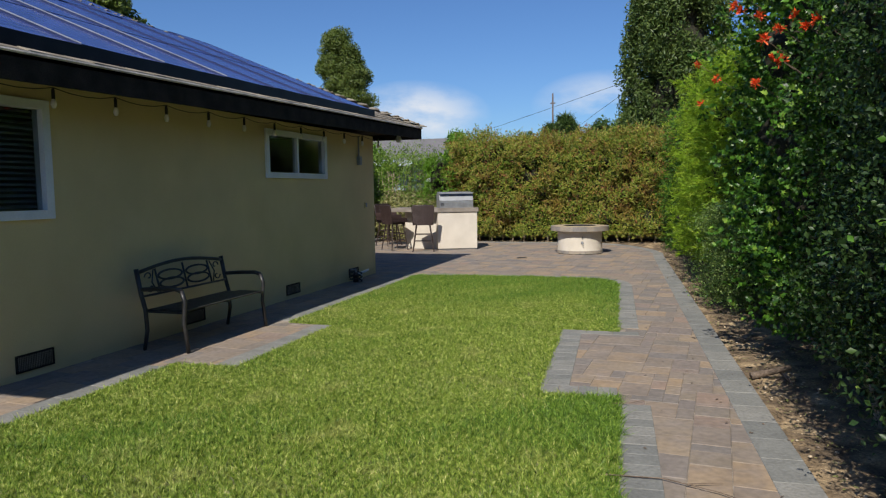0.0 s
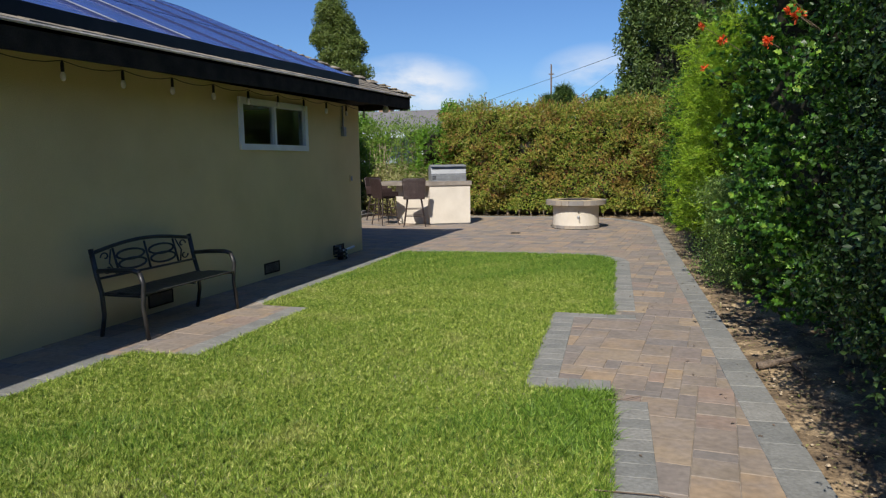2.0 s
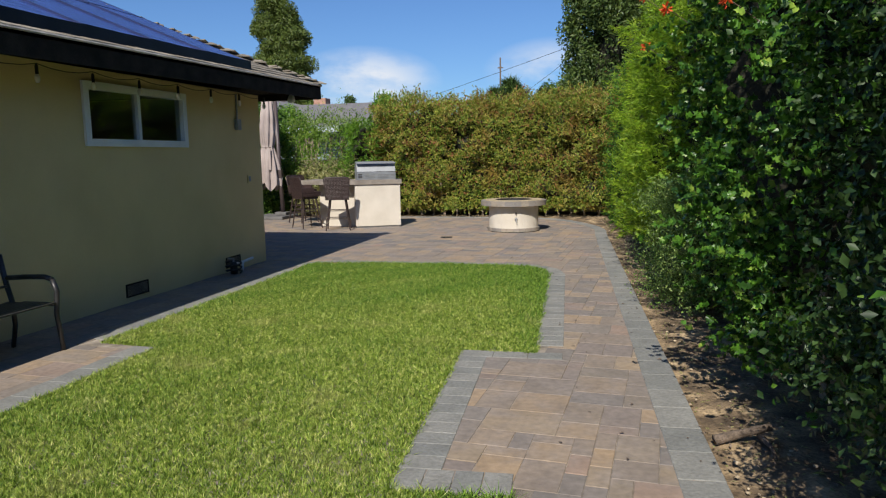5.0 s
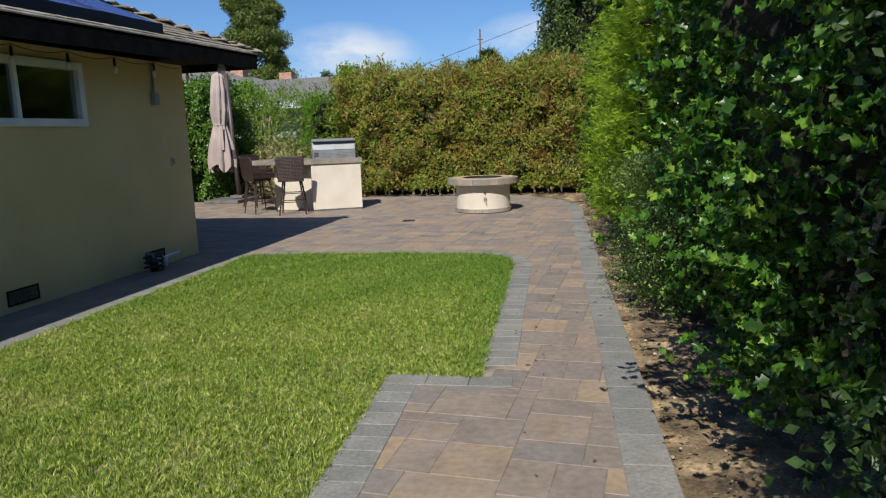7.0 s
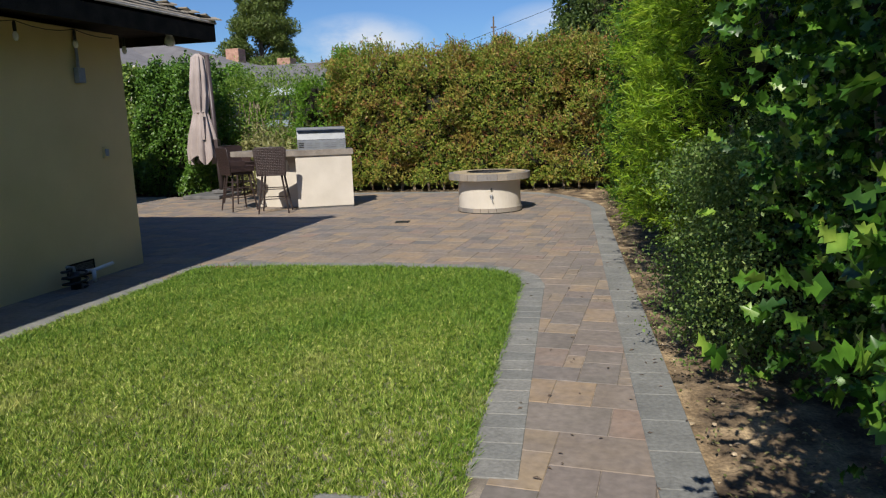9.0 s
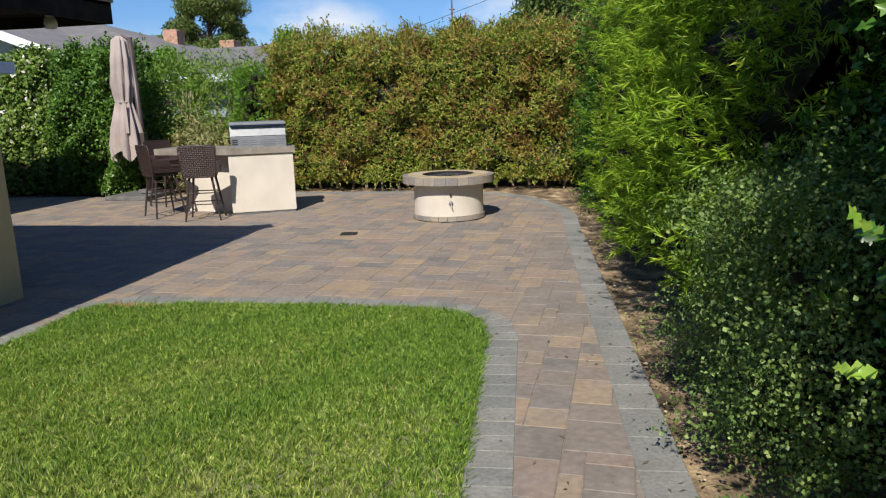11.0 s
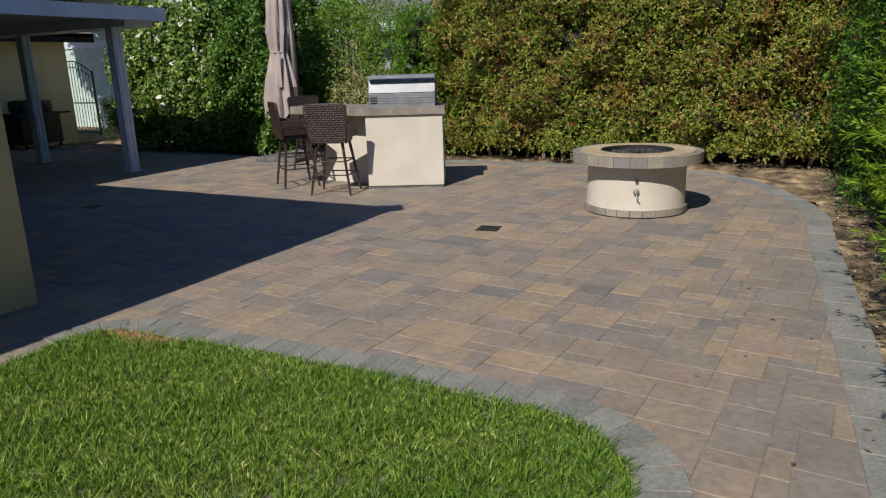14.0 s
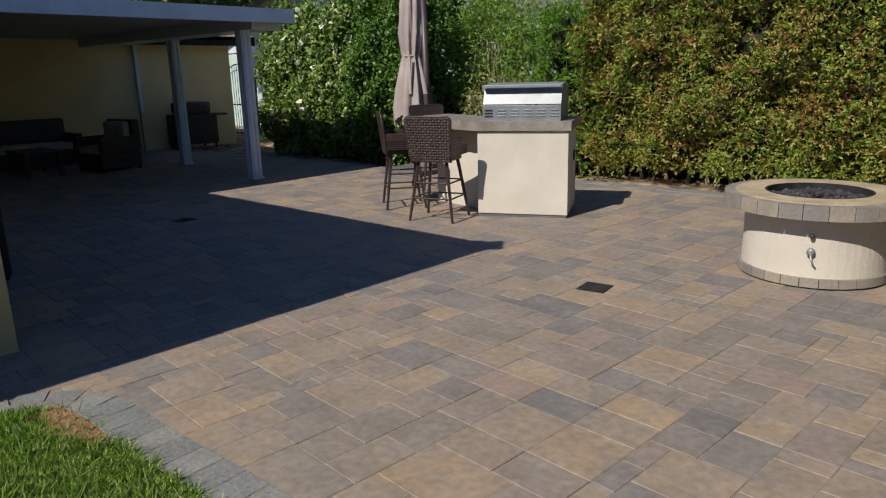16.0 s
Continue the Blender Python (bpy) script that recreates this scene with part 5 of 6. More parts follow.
def make_umbrella():
    t = thing("patio_umbrella", "closed taupe cantilever umbrella on a dark mast", "umbrella", (-7.86, 17.95, 0.0), 0)
    top = Vector((-0.18, 0.02, 2.86))
    part("base", box((-0.62, -0.5, 0.0), (0.22, 0.4, 0.08), 0.02), STONEGREY, t, "low grey square base")
    part("foot", box((-0.16, -0.14, 0.09), (0.14, 0.14, 0.16), 0.015), STONEGREY, t)
    part("mast", tube([(0, 0, 0.1), (-0.05, 0.01, 1.2), (-0.09, 0.02, 2.9)], 0.055, 0.045, 10), MAST, t, "dark leaning mast", True)
    part("arm", tube([(-0.09, 0.02, 2.86), (-0.24, 0.0, 2.93)], 0.03, None, 8), MAST, t)
    part("crank_box", box((-0.09, -0.07, 1.0), (0.03, 0.05, 1.2), 0.01), MAST, t)
    bm = bmesh.new()
    rings, N = [], 64
    # hanging folded canopy, gathered by a strap
    prof = [(2.93, 0.03), (2.86, 0.09), (2.5, 0.125), (2.1, 0.15), (1.85, 0.12), (1.76, 0.105), (1.65, 0.125), (1.3, 0.19), (1.0, 0.225), (0.78, 0.215)]
    for z, r in prof:
        ring = []
        for k in range(N):
            a = 2 * math.pi * k / N
            fold = 1 + 0.22 * math.sin(9 * a + 1.3 * math.sin(z * 1.5)) * min(1, r / 0.1) + 0.07 * math.sin(21 * a + z)
            drop = 0.0 if z > 0.8 else 0.10 * math.sin(4.5 * a)
            ring.append(bm.verts.new((-0.27 - 0.03 * (3 - z) + 1.3 * r * fold * math.cos(a), -0.04 + r * fold * 0.9 * math.sin(a), z + drop)))
        rings.append(ring)
    for a, b in zip(rings, rings[1:]):
        for k in range(N):
            bm.faces.new((a[k], b[k], b[(k + 1) % N], a[(k + 1) % N]))
    bm.faces.new(rings[0])
    bmesh.ops.recalc_face_normals(bm, faces=bm.faces)
    part("canopy", bm, CANVAS, t, "folded taupe canvas in long pleats", True)
    part("strap", tube([(-0.307 + 0.145 * math.cos(a), -0.04 + 0.105 * math.sin(a), 1.76) for a in np.linspace(0, 2 * math.pi, 25)[:-1]], 0.012, None, 6, True), CANVAS, t)
    part("strap_tail", box((-0.22, -0.215, 1.2), (-0.16, -0.2, 1.74), 0.002), CANVAS, t)


# ---------------------------------------------------------------- covered patio and wing
def make_cover():
    t = tagged(new("patio_cover"), "flat white aluminium patio cover on ribbed posts", "patio cover", "", "structure")
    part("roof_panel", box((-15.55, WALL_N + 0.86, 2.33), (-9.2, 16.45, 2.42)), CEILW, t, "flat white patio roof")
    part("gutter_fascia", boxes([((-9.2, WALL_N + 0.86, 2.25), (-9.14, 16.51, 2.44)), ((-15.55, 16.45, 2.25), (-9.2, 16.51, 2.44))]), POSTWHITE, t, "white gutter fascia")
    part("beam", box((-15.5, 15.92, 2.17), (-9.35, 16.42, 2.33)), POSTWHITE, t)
    for x, y in ((-9.72, 16.0), (-12.45, 16.33)):
        p = thing("patio_post", "white ribbed aluminium patio post", "post", (x, y, 0.0), 0, "posts of the patio cover")
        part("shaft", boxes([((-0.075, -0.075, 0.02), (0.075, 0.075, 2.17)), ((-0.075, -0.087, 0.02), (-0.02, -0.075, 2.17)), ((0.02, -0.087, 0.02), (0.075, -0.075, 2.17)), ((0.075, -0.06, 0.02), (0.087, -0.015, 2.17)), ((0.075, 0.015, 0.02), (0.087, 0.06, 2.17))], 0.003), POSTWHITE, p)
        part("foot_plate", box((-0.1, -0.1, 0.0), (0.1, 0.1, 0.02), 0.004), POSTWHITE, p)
    for nm, lo, hi in (("wall_wing", (-16.0, WALL_N, -0.1), (-15.7, 19.38, 2.4)), ("wall_wing_end", (-20, 19.23, -0.1), (-16.0, 19.38, 2.4))):
        tagged(new(nm, mesh_of(nm, box(lo, hi), STUCCO)), "olive stucco wall of the house's wing", "wall", "", "structure")
    bm = bmesh.new()
    slope_quad(bm, (-15.2, 8, 2.42), (-15.2, 19.8, 2.42), (-19, 16.5, 4.0), (-19, 8, 4.0), 0.08)
    slope_quad(bm, (-15.2, 19.8, 2.42), (-23, 19.8, 2.42), (-19.01, 16.5, 4.0), (-19, 16.5, 4.0), 0.08)
    bmesh.ops.recalc_face_normals(bm, faces=bm.faces)
    tagged(new("wing_roof", mesh_of("wing_roof", bm, SHINGLE)), "shingled roof of the house's wing", "roof", "", "structure")
    tagged(new("wing_fascia", mesh_of("wing_fascia", box((-15.24, 16.6, 2.22), (-15.2, 19.8, 2.42)), FASCIA)), "dark fascia of the wing", "roof", "", "structure")
    t = thing("downspout", "pale downspout on the shaded wing wall", "pipe", (-15.64, 17.1, 0.0))
    part("pipe", box((-0.04, -0.035, 0.85), (0.03, 0.035, 2.3), 0.006), POSTWHITE, t)
    part("lower_pipe", box((-0.04, -0.035, 0.0), (0.03, 0.035, 0.85), 0.006), STUCCO, t)


def lounge_chair(at, turn, wide=0.75, label="dark wicker lounge chair with a beige cushion in the shade", name="lounge_chair"):
    t = thing(name, label, "outdoor seating", at, turn, "lounge furniture under the cover")
    w = wide / 2
    part("base", box((-w, -0.38, 0.04), (w, 0.38, 0.3), 0.03), WICKER, t)
    part("backrest", box((-w, 0.26, 0.3), (w, 0.4, 0.85), 0.04), WICKER, t)
    for s in (-1, 1):
        part("armrest", box((s * w - 0.06, -0.38, 0.3), (s * w + 0.06, 0.3, 0.58), 0.03), WICKER, t)
    part("cushion", box((-w + 0.07, -0.37, 0.3), (w - 0.07, 0.26, 0.43), 0.04), CUSHION, t, "beige seat cushion")
    part("back_cushion", box((-w + 0.08, 0.13, 0.43), (w - 0.08, 0.26, 0.82), 0.05), CUSHION if wide < 1 else WICKER, t)
    for sx in (-1, 1):
        for sy in (-1, 1):
            part("foot", box((sx * (w - 0.05) - 0.02, sy * 0.34 - 0.02, 0.0), (sx * (w - 0.05) + 0.02, sy * 0.34 + 0.02, 0.04)), BLACK, t)
    return t


def make_lounge():
    lounge_chair((-14.6, 14.2, 0), 90, 2.0, "dark wicker outdoor sofa against the shaded wall", "outdoor_sofa")
    lounge_chair((-13.4, 12.9, 0), 180)
    lounge_chair((-13.0, 15.2, 0), 10)
    t = thing("coffee_table", "low dark wicker table between the lounge seats", "table", (-13.3, 14.1, 0))
    part("tabletop", box((-0.45, -0.3, 0.38), (0.45, 0.3, 0.42), 0.01), BROWNMETAL, t)
    for sx in (-1, 1):
        for sy in (-1, 1):
            part("leg", box((sx * 0.4 - 0.03, sy * 0.25 - 0.03, 0), (sx * 0.4 + 0.03, sy * 0.25 + 0.03, 0.38)), BROWNMETAL, t)
    t = thing("covered_grill", "dark cart grill standing by the shaded wing wall", "barbecue", (-15.2, 18.0, 0))
    part("cart", box((-0.3, -0.45, 0.1), (0.3, 0.45, 0.75), 0.02), BLACK, t)
    part("lid", box((-0.27, -0.35, 0.75), (0.27, 0.35, 1.02), 0.1), BLACK, t)
    part("side_shelf", box((-0.25, 0.45, 0.7), (0.25, 0.75, 0.74)), BLACK, t)
    for sx in (-1, 1):
        for sy in (-1, 1):
            part("leg", box((sx * 0.25 - 0.02, sy * 0.4 - 0.02, 0), (sx * 0.25 + 0.02, sy * 0.4 + 0.02, 0.1)), BLACK, t)
    t = thing("storage_box", "tall dark cabinet in shade beside the house corner", "cabinet", (-6.75, 11.42, 0))
    part("body", box((-0.25, -0.25, 0.03), (0.25, 0.25, 1.0), 0.02), BLACK, t)
    part("lid", box((-0.27, -0.27, 1.0), (0.27, 0.27, 1.05), 0.02), BLACK, t)
    part("base", box((-0.23, -0.23, 0.0), (0.23, 0.23, 0.03)), BLACK, t)
    # side gate
    t = thing("garden_gate", "black iron gate with an arched top", "gate", (-17.0, 20.4, 0))
    rows = bmesh.new()
    for i in range(14):
        x = -0.72 + 0.11 * i
        part("bar", tube([(x, 0, 0.08), (x, 0, 1.55 + 0.3 * math.cos((x) / 0.75 * math.pi / 2))], 0.008, None, 6), IRON, t)
    part("arch", tube([(0.75 * f, 0, 1.55 + 0.3 * math.cos(f * math.pi / 2)) for f in np.linspace(-1, 1, 13)], 0.014, None, 6), IRON, t)
    part("arch_lower", tube([(0.75 * f, 0, 1.4 + 0.3 * math.cos(f * math.pi / 2)) for f in np.linspace(-1, 1, 13)], 0.01, None, 6), IRON, t)
    part("frame", boxes([((-0.77, -0.02, 0.0), (-0.73, 0.02, 1.6)), ((0.73, -0.02, 0.0), (0.77, 0.02, 1.6)), ((-0.73, -0.012, 0.06), (0.73, 0.012, 0.1)), ((-0.73, -0.012, 0.8), (0.73, 0.012, 0.83))]), IRON, t)
    part("latch", box((-0.76, -0.05, 0.95), (-0.68, 0.03, 1.08), 0.01), BLACK, t)


# ---------------------------------------------------------------- planting
def make_planting():
    rng = np.random.default_rng(2)
    shrub("back_hedge", "clipped olive green hedge with reddish tips behind the patio", "hedge", (-5.75, 18.85, 0.13), (1.2, 20.2, 2.72), 190000, (0.05, 0.021), L_FICUS,
          weights=(0.8, 0.1, 1, 0.06, 0.9), amp=0.20, lump=0.55, depth=0.14, cluster=5, seed=11, stems=22, extra=(("dry_growth", L_RUST, 0.13, (0.055, 0.022), 0.5),), ragged=0.1, core=0.3, taper=0.03)
    shrub("camellia_hedge", "glossy green hedge dotted with cream blooms", "hedge", (-12.95, 18.35, 0.02), (-10.1, 19.6, 2.7), 24000, (0.085, 0.048), L_CAMEL,
          weights=(0.4, 0.6, 1, 0.1, 1), amp=0.14, lump=0.8, depth=0.1, seed=21, stems=12, extra=(("bloom_petals", FLOWER_W, 0.02, (0.12, 0.11), 0.7),), ragged=0.14, oval=True)
    shrub("laurel_shrub", "tall bright green shrub beside the umbrella", "shrub", (-10.1, 18.25, 0.02), (-8.35, 19.5, 2.75), 26000, (0.075, 0.036), L_LAUREL,
          weights=(0.5, 1, 1, 0.1, 1), amp=0.17, lump=0.8, depth=0.1, seed=22, stems=5, ragged=0.16, oval=True)
    shrub("laurel_shrub", "airy lemon green shrub with pale stems behind the barbecue", "shrub", (-8.35, 19.0, 0.9), (-6.1, 19.9, 2.5), 9500, (0.07, 0.026), L_LEMON,
          weights=(0.5, 0.6, 1, 0.1, 1), amp=0.25, lump=0.7, depth=0.2, seed=23, stems=26, ragged=0.35, core=0, stem_top=2.0)
    shrub("yellow_shrub", "sparse yellowing shrub with pale stems behind the stools", "shrub", (-7.9, 18.6, 0.05), (-5.9, 19.2, 1.15), 6500, (0.1, 0.03), L_DRY,
          weights=(0.5, 0.5, 1, 0.1, 1), amp=0.15, lump=0.5, depth=0.16, seed=24, stems=22, ragged=0.3, core=0, stem_top=0.9)
    shrub("feathery_shrub", "fine bright green feathery shrub by the hedge end", "shrub", (-6.5, 18.7, 0.05), (-5.5, 19.7, 2.3), 12000, (0.09, 0.014), L_BRIGHT,
          weights=(1, 0.5, 1, 0.1, 1), amp=0.2, lump=0.5, depth=0.12, seed=25, stems=4, cluster=9, ragged=0.12)
    # along the walk
    def bulging(q):
        """The dark shrub stands farther out over the bed towards its near end."""
        q = beside(q)
        q[:, 0] -= np.clip(5.2 - q[:, 1], 0, 2.4) * 0.05
        return q

    shrub("viburnum_shrub", "dense dark green shrub beside the walk", "shrub", (0.30, -3.0, 0.02), (2.9, 5.2, 3.2), 120000, (0.034, 0.021), L_DARK, weights=(1, 0.05, 0.1, 0.5, 0.5), warp=bulging,
          amp=0.17, lump=0.8, depth=0.15, seed=31, stems=8, ragged=0.2, core=0.4, taper=0.16, skirt=0.3, extra=(("lighter_leaves", L_TECOMA, 0.03, (0.042, 0.028), 0.2),))
    shrub("honeysuckle_shrub", "tall leafy shrub with orange red trumpet blooms beside the walk", "shrub", (0.34, 5.0, 0.15), (2.8, 7.9, 4.7), 46000, (0.05, 0.042), L_TECOMA, weights=(1, 0.05, 0.9, 0.6, 0.5), warp=beside,
          amp=0.30, lump=0.75, depth=0.14, seed=32, cluster=5, stems=9, ragged=0.1, stem_top=1.4, core=0.5, lobed=True, taper=0.04, skirt=0.25)
    shrub("honeysuckle_shrub", "recessed shaded part of the leafy shrub beside the walk", "shrub", (0.68, 7.6, 0.12), (2.8, 9.6, 4.6), 16000, (0.05, 0.042), L_TECOMA, weights=(1, 0.05, 0.1, 0.6, 0.5), warp=beside,
          amp=0.2, lump=0.8, depth=0.14, seed=38, cluster=5, stems=4, ragged=0.1, stem_top=1.4, core=0.5, lobed=True, taper=0.04, skirt=0.2)
    for y0, y1, z0, n, sd in ((9.6, 12.7, 0.4, 110000, 33), (12.6, 15.6, 0.12, 58000, 37)):
        shrub("podocarpus_shrub", "feathery yellow green shrub beside the walk", "shrub", (0.37, y0, z0), (2.3, y1, 3.2), n, (0.07, 0.008), L_FEATHER, weights=(1, 0.05, 0.5, 0.4, 0.7), warp=beside,
              amp=0.30, lump=0.6, depth=0.12, seed=sd, stems=6, cluster=12, ragged=0.08, droop=0.25, stem_top=1.3)
    shrub("mixed_shrub", "small leaved shrub with rusty new growth at the bed's end", "shrub", (0.32, 15.3, 0.05), (2.2, 18.9, 3.2), 32000, (0.05, 0.026), L_TECOMA, weights=(1, 0.05, 0.6, 0.3, 0.7), warp=beside,
          amp=0.25, lump=0.9, depth=0.14, seed=34, stems=6, ragged=0.2, extra=(("rusty_leaves", L_RUST, 0.12, (0.05, 0.026), 1.6),))
    shrub("round_leaf_shrub", "low shrub of small pale round leaves beside the walk", "shrub", (0.27, 8.4, 0.04), (1.1, 9.9, 1.2), 44000, (0.021, 0.017), L_SMALL, weights=(1, 0.05, 0.6, 0.6, 0.9), warp=beside,
          amp=0.2, lump=0.5, depth=0.1, seed=35, stems=6, ragged=0.2, stem_top=0.6)
    # orange blooms, each a cluster of narrow petals
    r = np.random.default_rng(77)
    spots = [(0.79, 5.42, 2.31), (0.76, 5.51, 2.35), (0.68, 5.51, 2.48), (0.87, 5.42, 2.61), (0.92, 5.33, 2.52), (0.97, 5.24, 2.54), (0.78, 5.51, 2.55), (0.66, 5.7, 2.2),
             (0.39, 8.27, 2.35), (0.49, 7.35, 2.48), (0.58, 6.71, 3.01), (0.69, 5.88, 2.73), (0.63, 6.62, 2.94), (0.61, 6.53, 3.06), (0.37, 8.64, 2.83)]
    for x, y, z in spots:
        base = np.array([x, y, z])
        t = thing("flower_cluster", "orange red trumpet flower cluster on the tall shrub", "flower", tuple(base), 0, "blooms on the tall shrub")
        n = 46
        d = unit(r.normal(size=(n, 3)) + np.array((-0.5, -0.5, 0.3)))
        q = d * r.uniform(0.01, 0.045, size=(n, 1))
        ob = new("petals", leaf_mesh("petals", q, d, 0.036, 0.015, FLOWER_R, r, 0.8, 0.0, d))
        ob.parent = t
        part("stalk", tube([(0, 0, 0), (0.06, 0.04, -0.03), (0.2, 0.12, -0.12)], 0.003, None, 5), BARK, t)
    # small shrub by the gate
    shrub("clipped_bush", "low dark clipped bush in front of the side gate", "shrub", (-15.2, 19.6, 0.02), (-14.2, 20.3, 0.95), 5000, (0.04, 0.022), L_DARK, amp=0.08, lump=0.5, depth=0.08, seed=36, stems=2, core=0.15, stem_top=0.4, weights=(1, 1, 1, 1, 1))


def make_trees():
    tree("cypress_tree", "tall dense dark green conifer behind the hedge", "tree", (0.35, 24.6, -0.1), 11.5, lambda f: 1.75 * (1 - 0.45 * f ** 2) * (0.75 + 0.25 * min(1, f * 8)), L_CONIFER, 150000, (0.13, 0.05), 520, 0.36, 0.3, 41, 0.02, 1.5, 0.6)
    tree("pine_tree", "olive green conifer rising behind the roofs", "tree", (-28.5, 60, -0.1), 15.9, lambda f: 0.4 + 2.9 * (1 - f) ** 0.7, L_PINE, 80000, (0.28, 0.08), 110, 0.95, 0.35, 42, 0.25, 0.75)
    tree("broad_tree", "round crowned tree beyond the house roof", "tree", (-19.0, 20.5, -0.1), 8.6, lambda f: 1.9 * math.sin(math.pi * min(0.98, 0.15 + 0.8 * f)), L_PINE, 26000, (0.2, 0.1), 90, 0.6, 0.25, 43, 0.4)
    rng = random.Random(6)
    for i, (x, y, h, w) in enumerate([(-26, 70, 7.4, 1.5), (-23.5, 72, 6.6, 1.2), (-21, 70, 6.9, 1.0), (-18, 72, 6.3, 1.3), (-12.5, 68, 6.6, 1.6), (-13.8, 70, 5.6, 1.8), (-8.5, 62, 6.2, 1.6), (-5.8, 58, 5.6, 1.7), (-3.6, 44, 5.2, 1.8), (-1.8, 40, 5.0, 1.7), (-10, 64, 5.0, 2.2), (-4.5, 52, 4.9, 2.2), (-30, 62, 6.4, 2.0), (-33, 60, 7.5, 2.2), (-16, 66, 4.8, 2.4)]):
        tree("distant_tree", "small dark tree on the skyline", "tree", (x, y, -0.1), h, (lambda f, w=w: w * (1 - f) ** 0.7 + 0.1), L_PINE if i % 2 else L_CYPRESS, 3500, (0.3, 0.12), 45, w * 0.3, 0.15, 60 + i, 0.3)
    tree("background_shrub", "loose green shrub showing over the fence", "shrub", (-6.1, 20.9, -0.1), 3.1, lambda f: 0.75 * math.sin(math.pi * min(0.98, 0.2 + 0.75 * f)), L_BRIGHT, 9000, (0.1, 0.04), 40, 0.25, 0.05, 81, 0.3)
    tree("background_shrub", "loose green shrub showing over the fence", "shrub", (-9.2, 20.9, -0.1), 3.0, lambda f: 0.9 * math.sin(math.pi * min(0.98, 0.2 + 0.75 * f)), L_BRIGHT, 9000, (0.1, 0.04), 40, 0.25, 0.05, 82, 0.3)
    tree("palm_like_tree", "spiky yucca crown above the hedge", "tree", (-6.0, 45, -0.1), 5.6, lambda f: 0.9, L_CYPRESS, 5000, (0.9, 0.06), 12, 0.4, 0.18, 83, 0.75)
    tree("palm_like_tree", "spiky yucca crown above the hedge", "tree", (-1.35, 27, -0.1), 3.9, lambda f: 0.6, L_BRIGHT, 4000, (0.7, 0.05), 9, 0.35, 0.15, 84, 0.7)


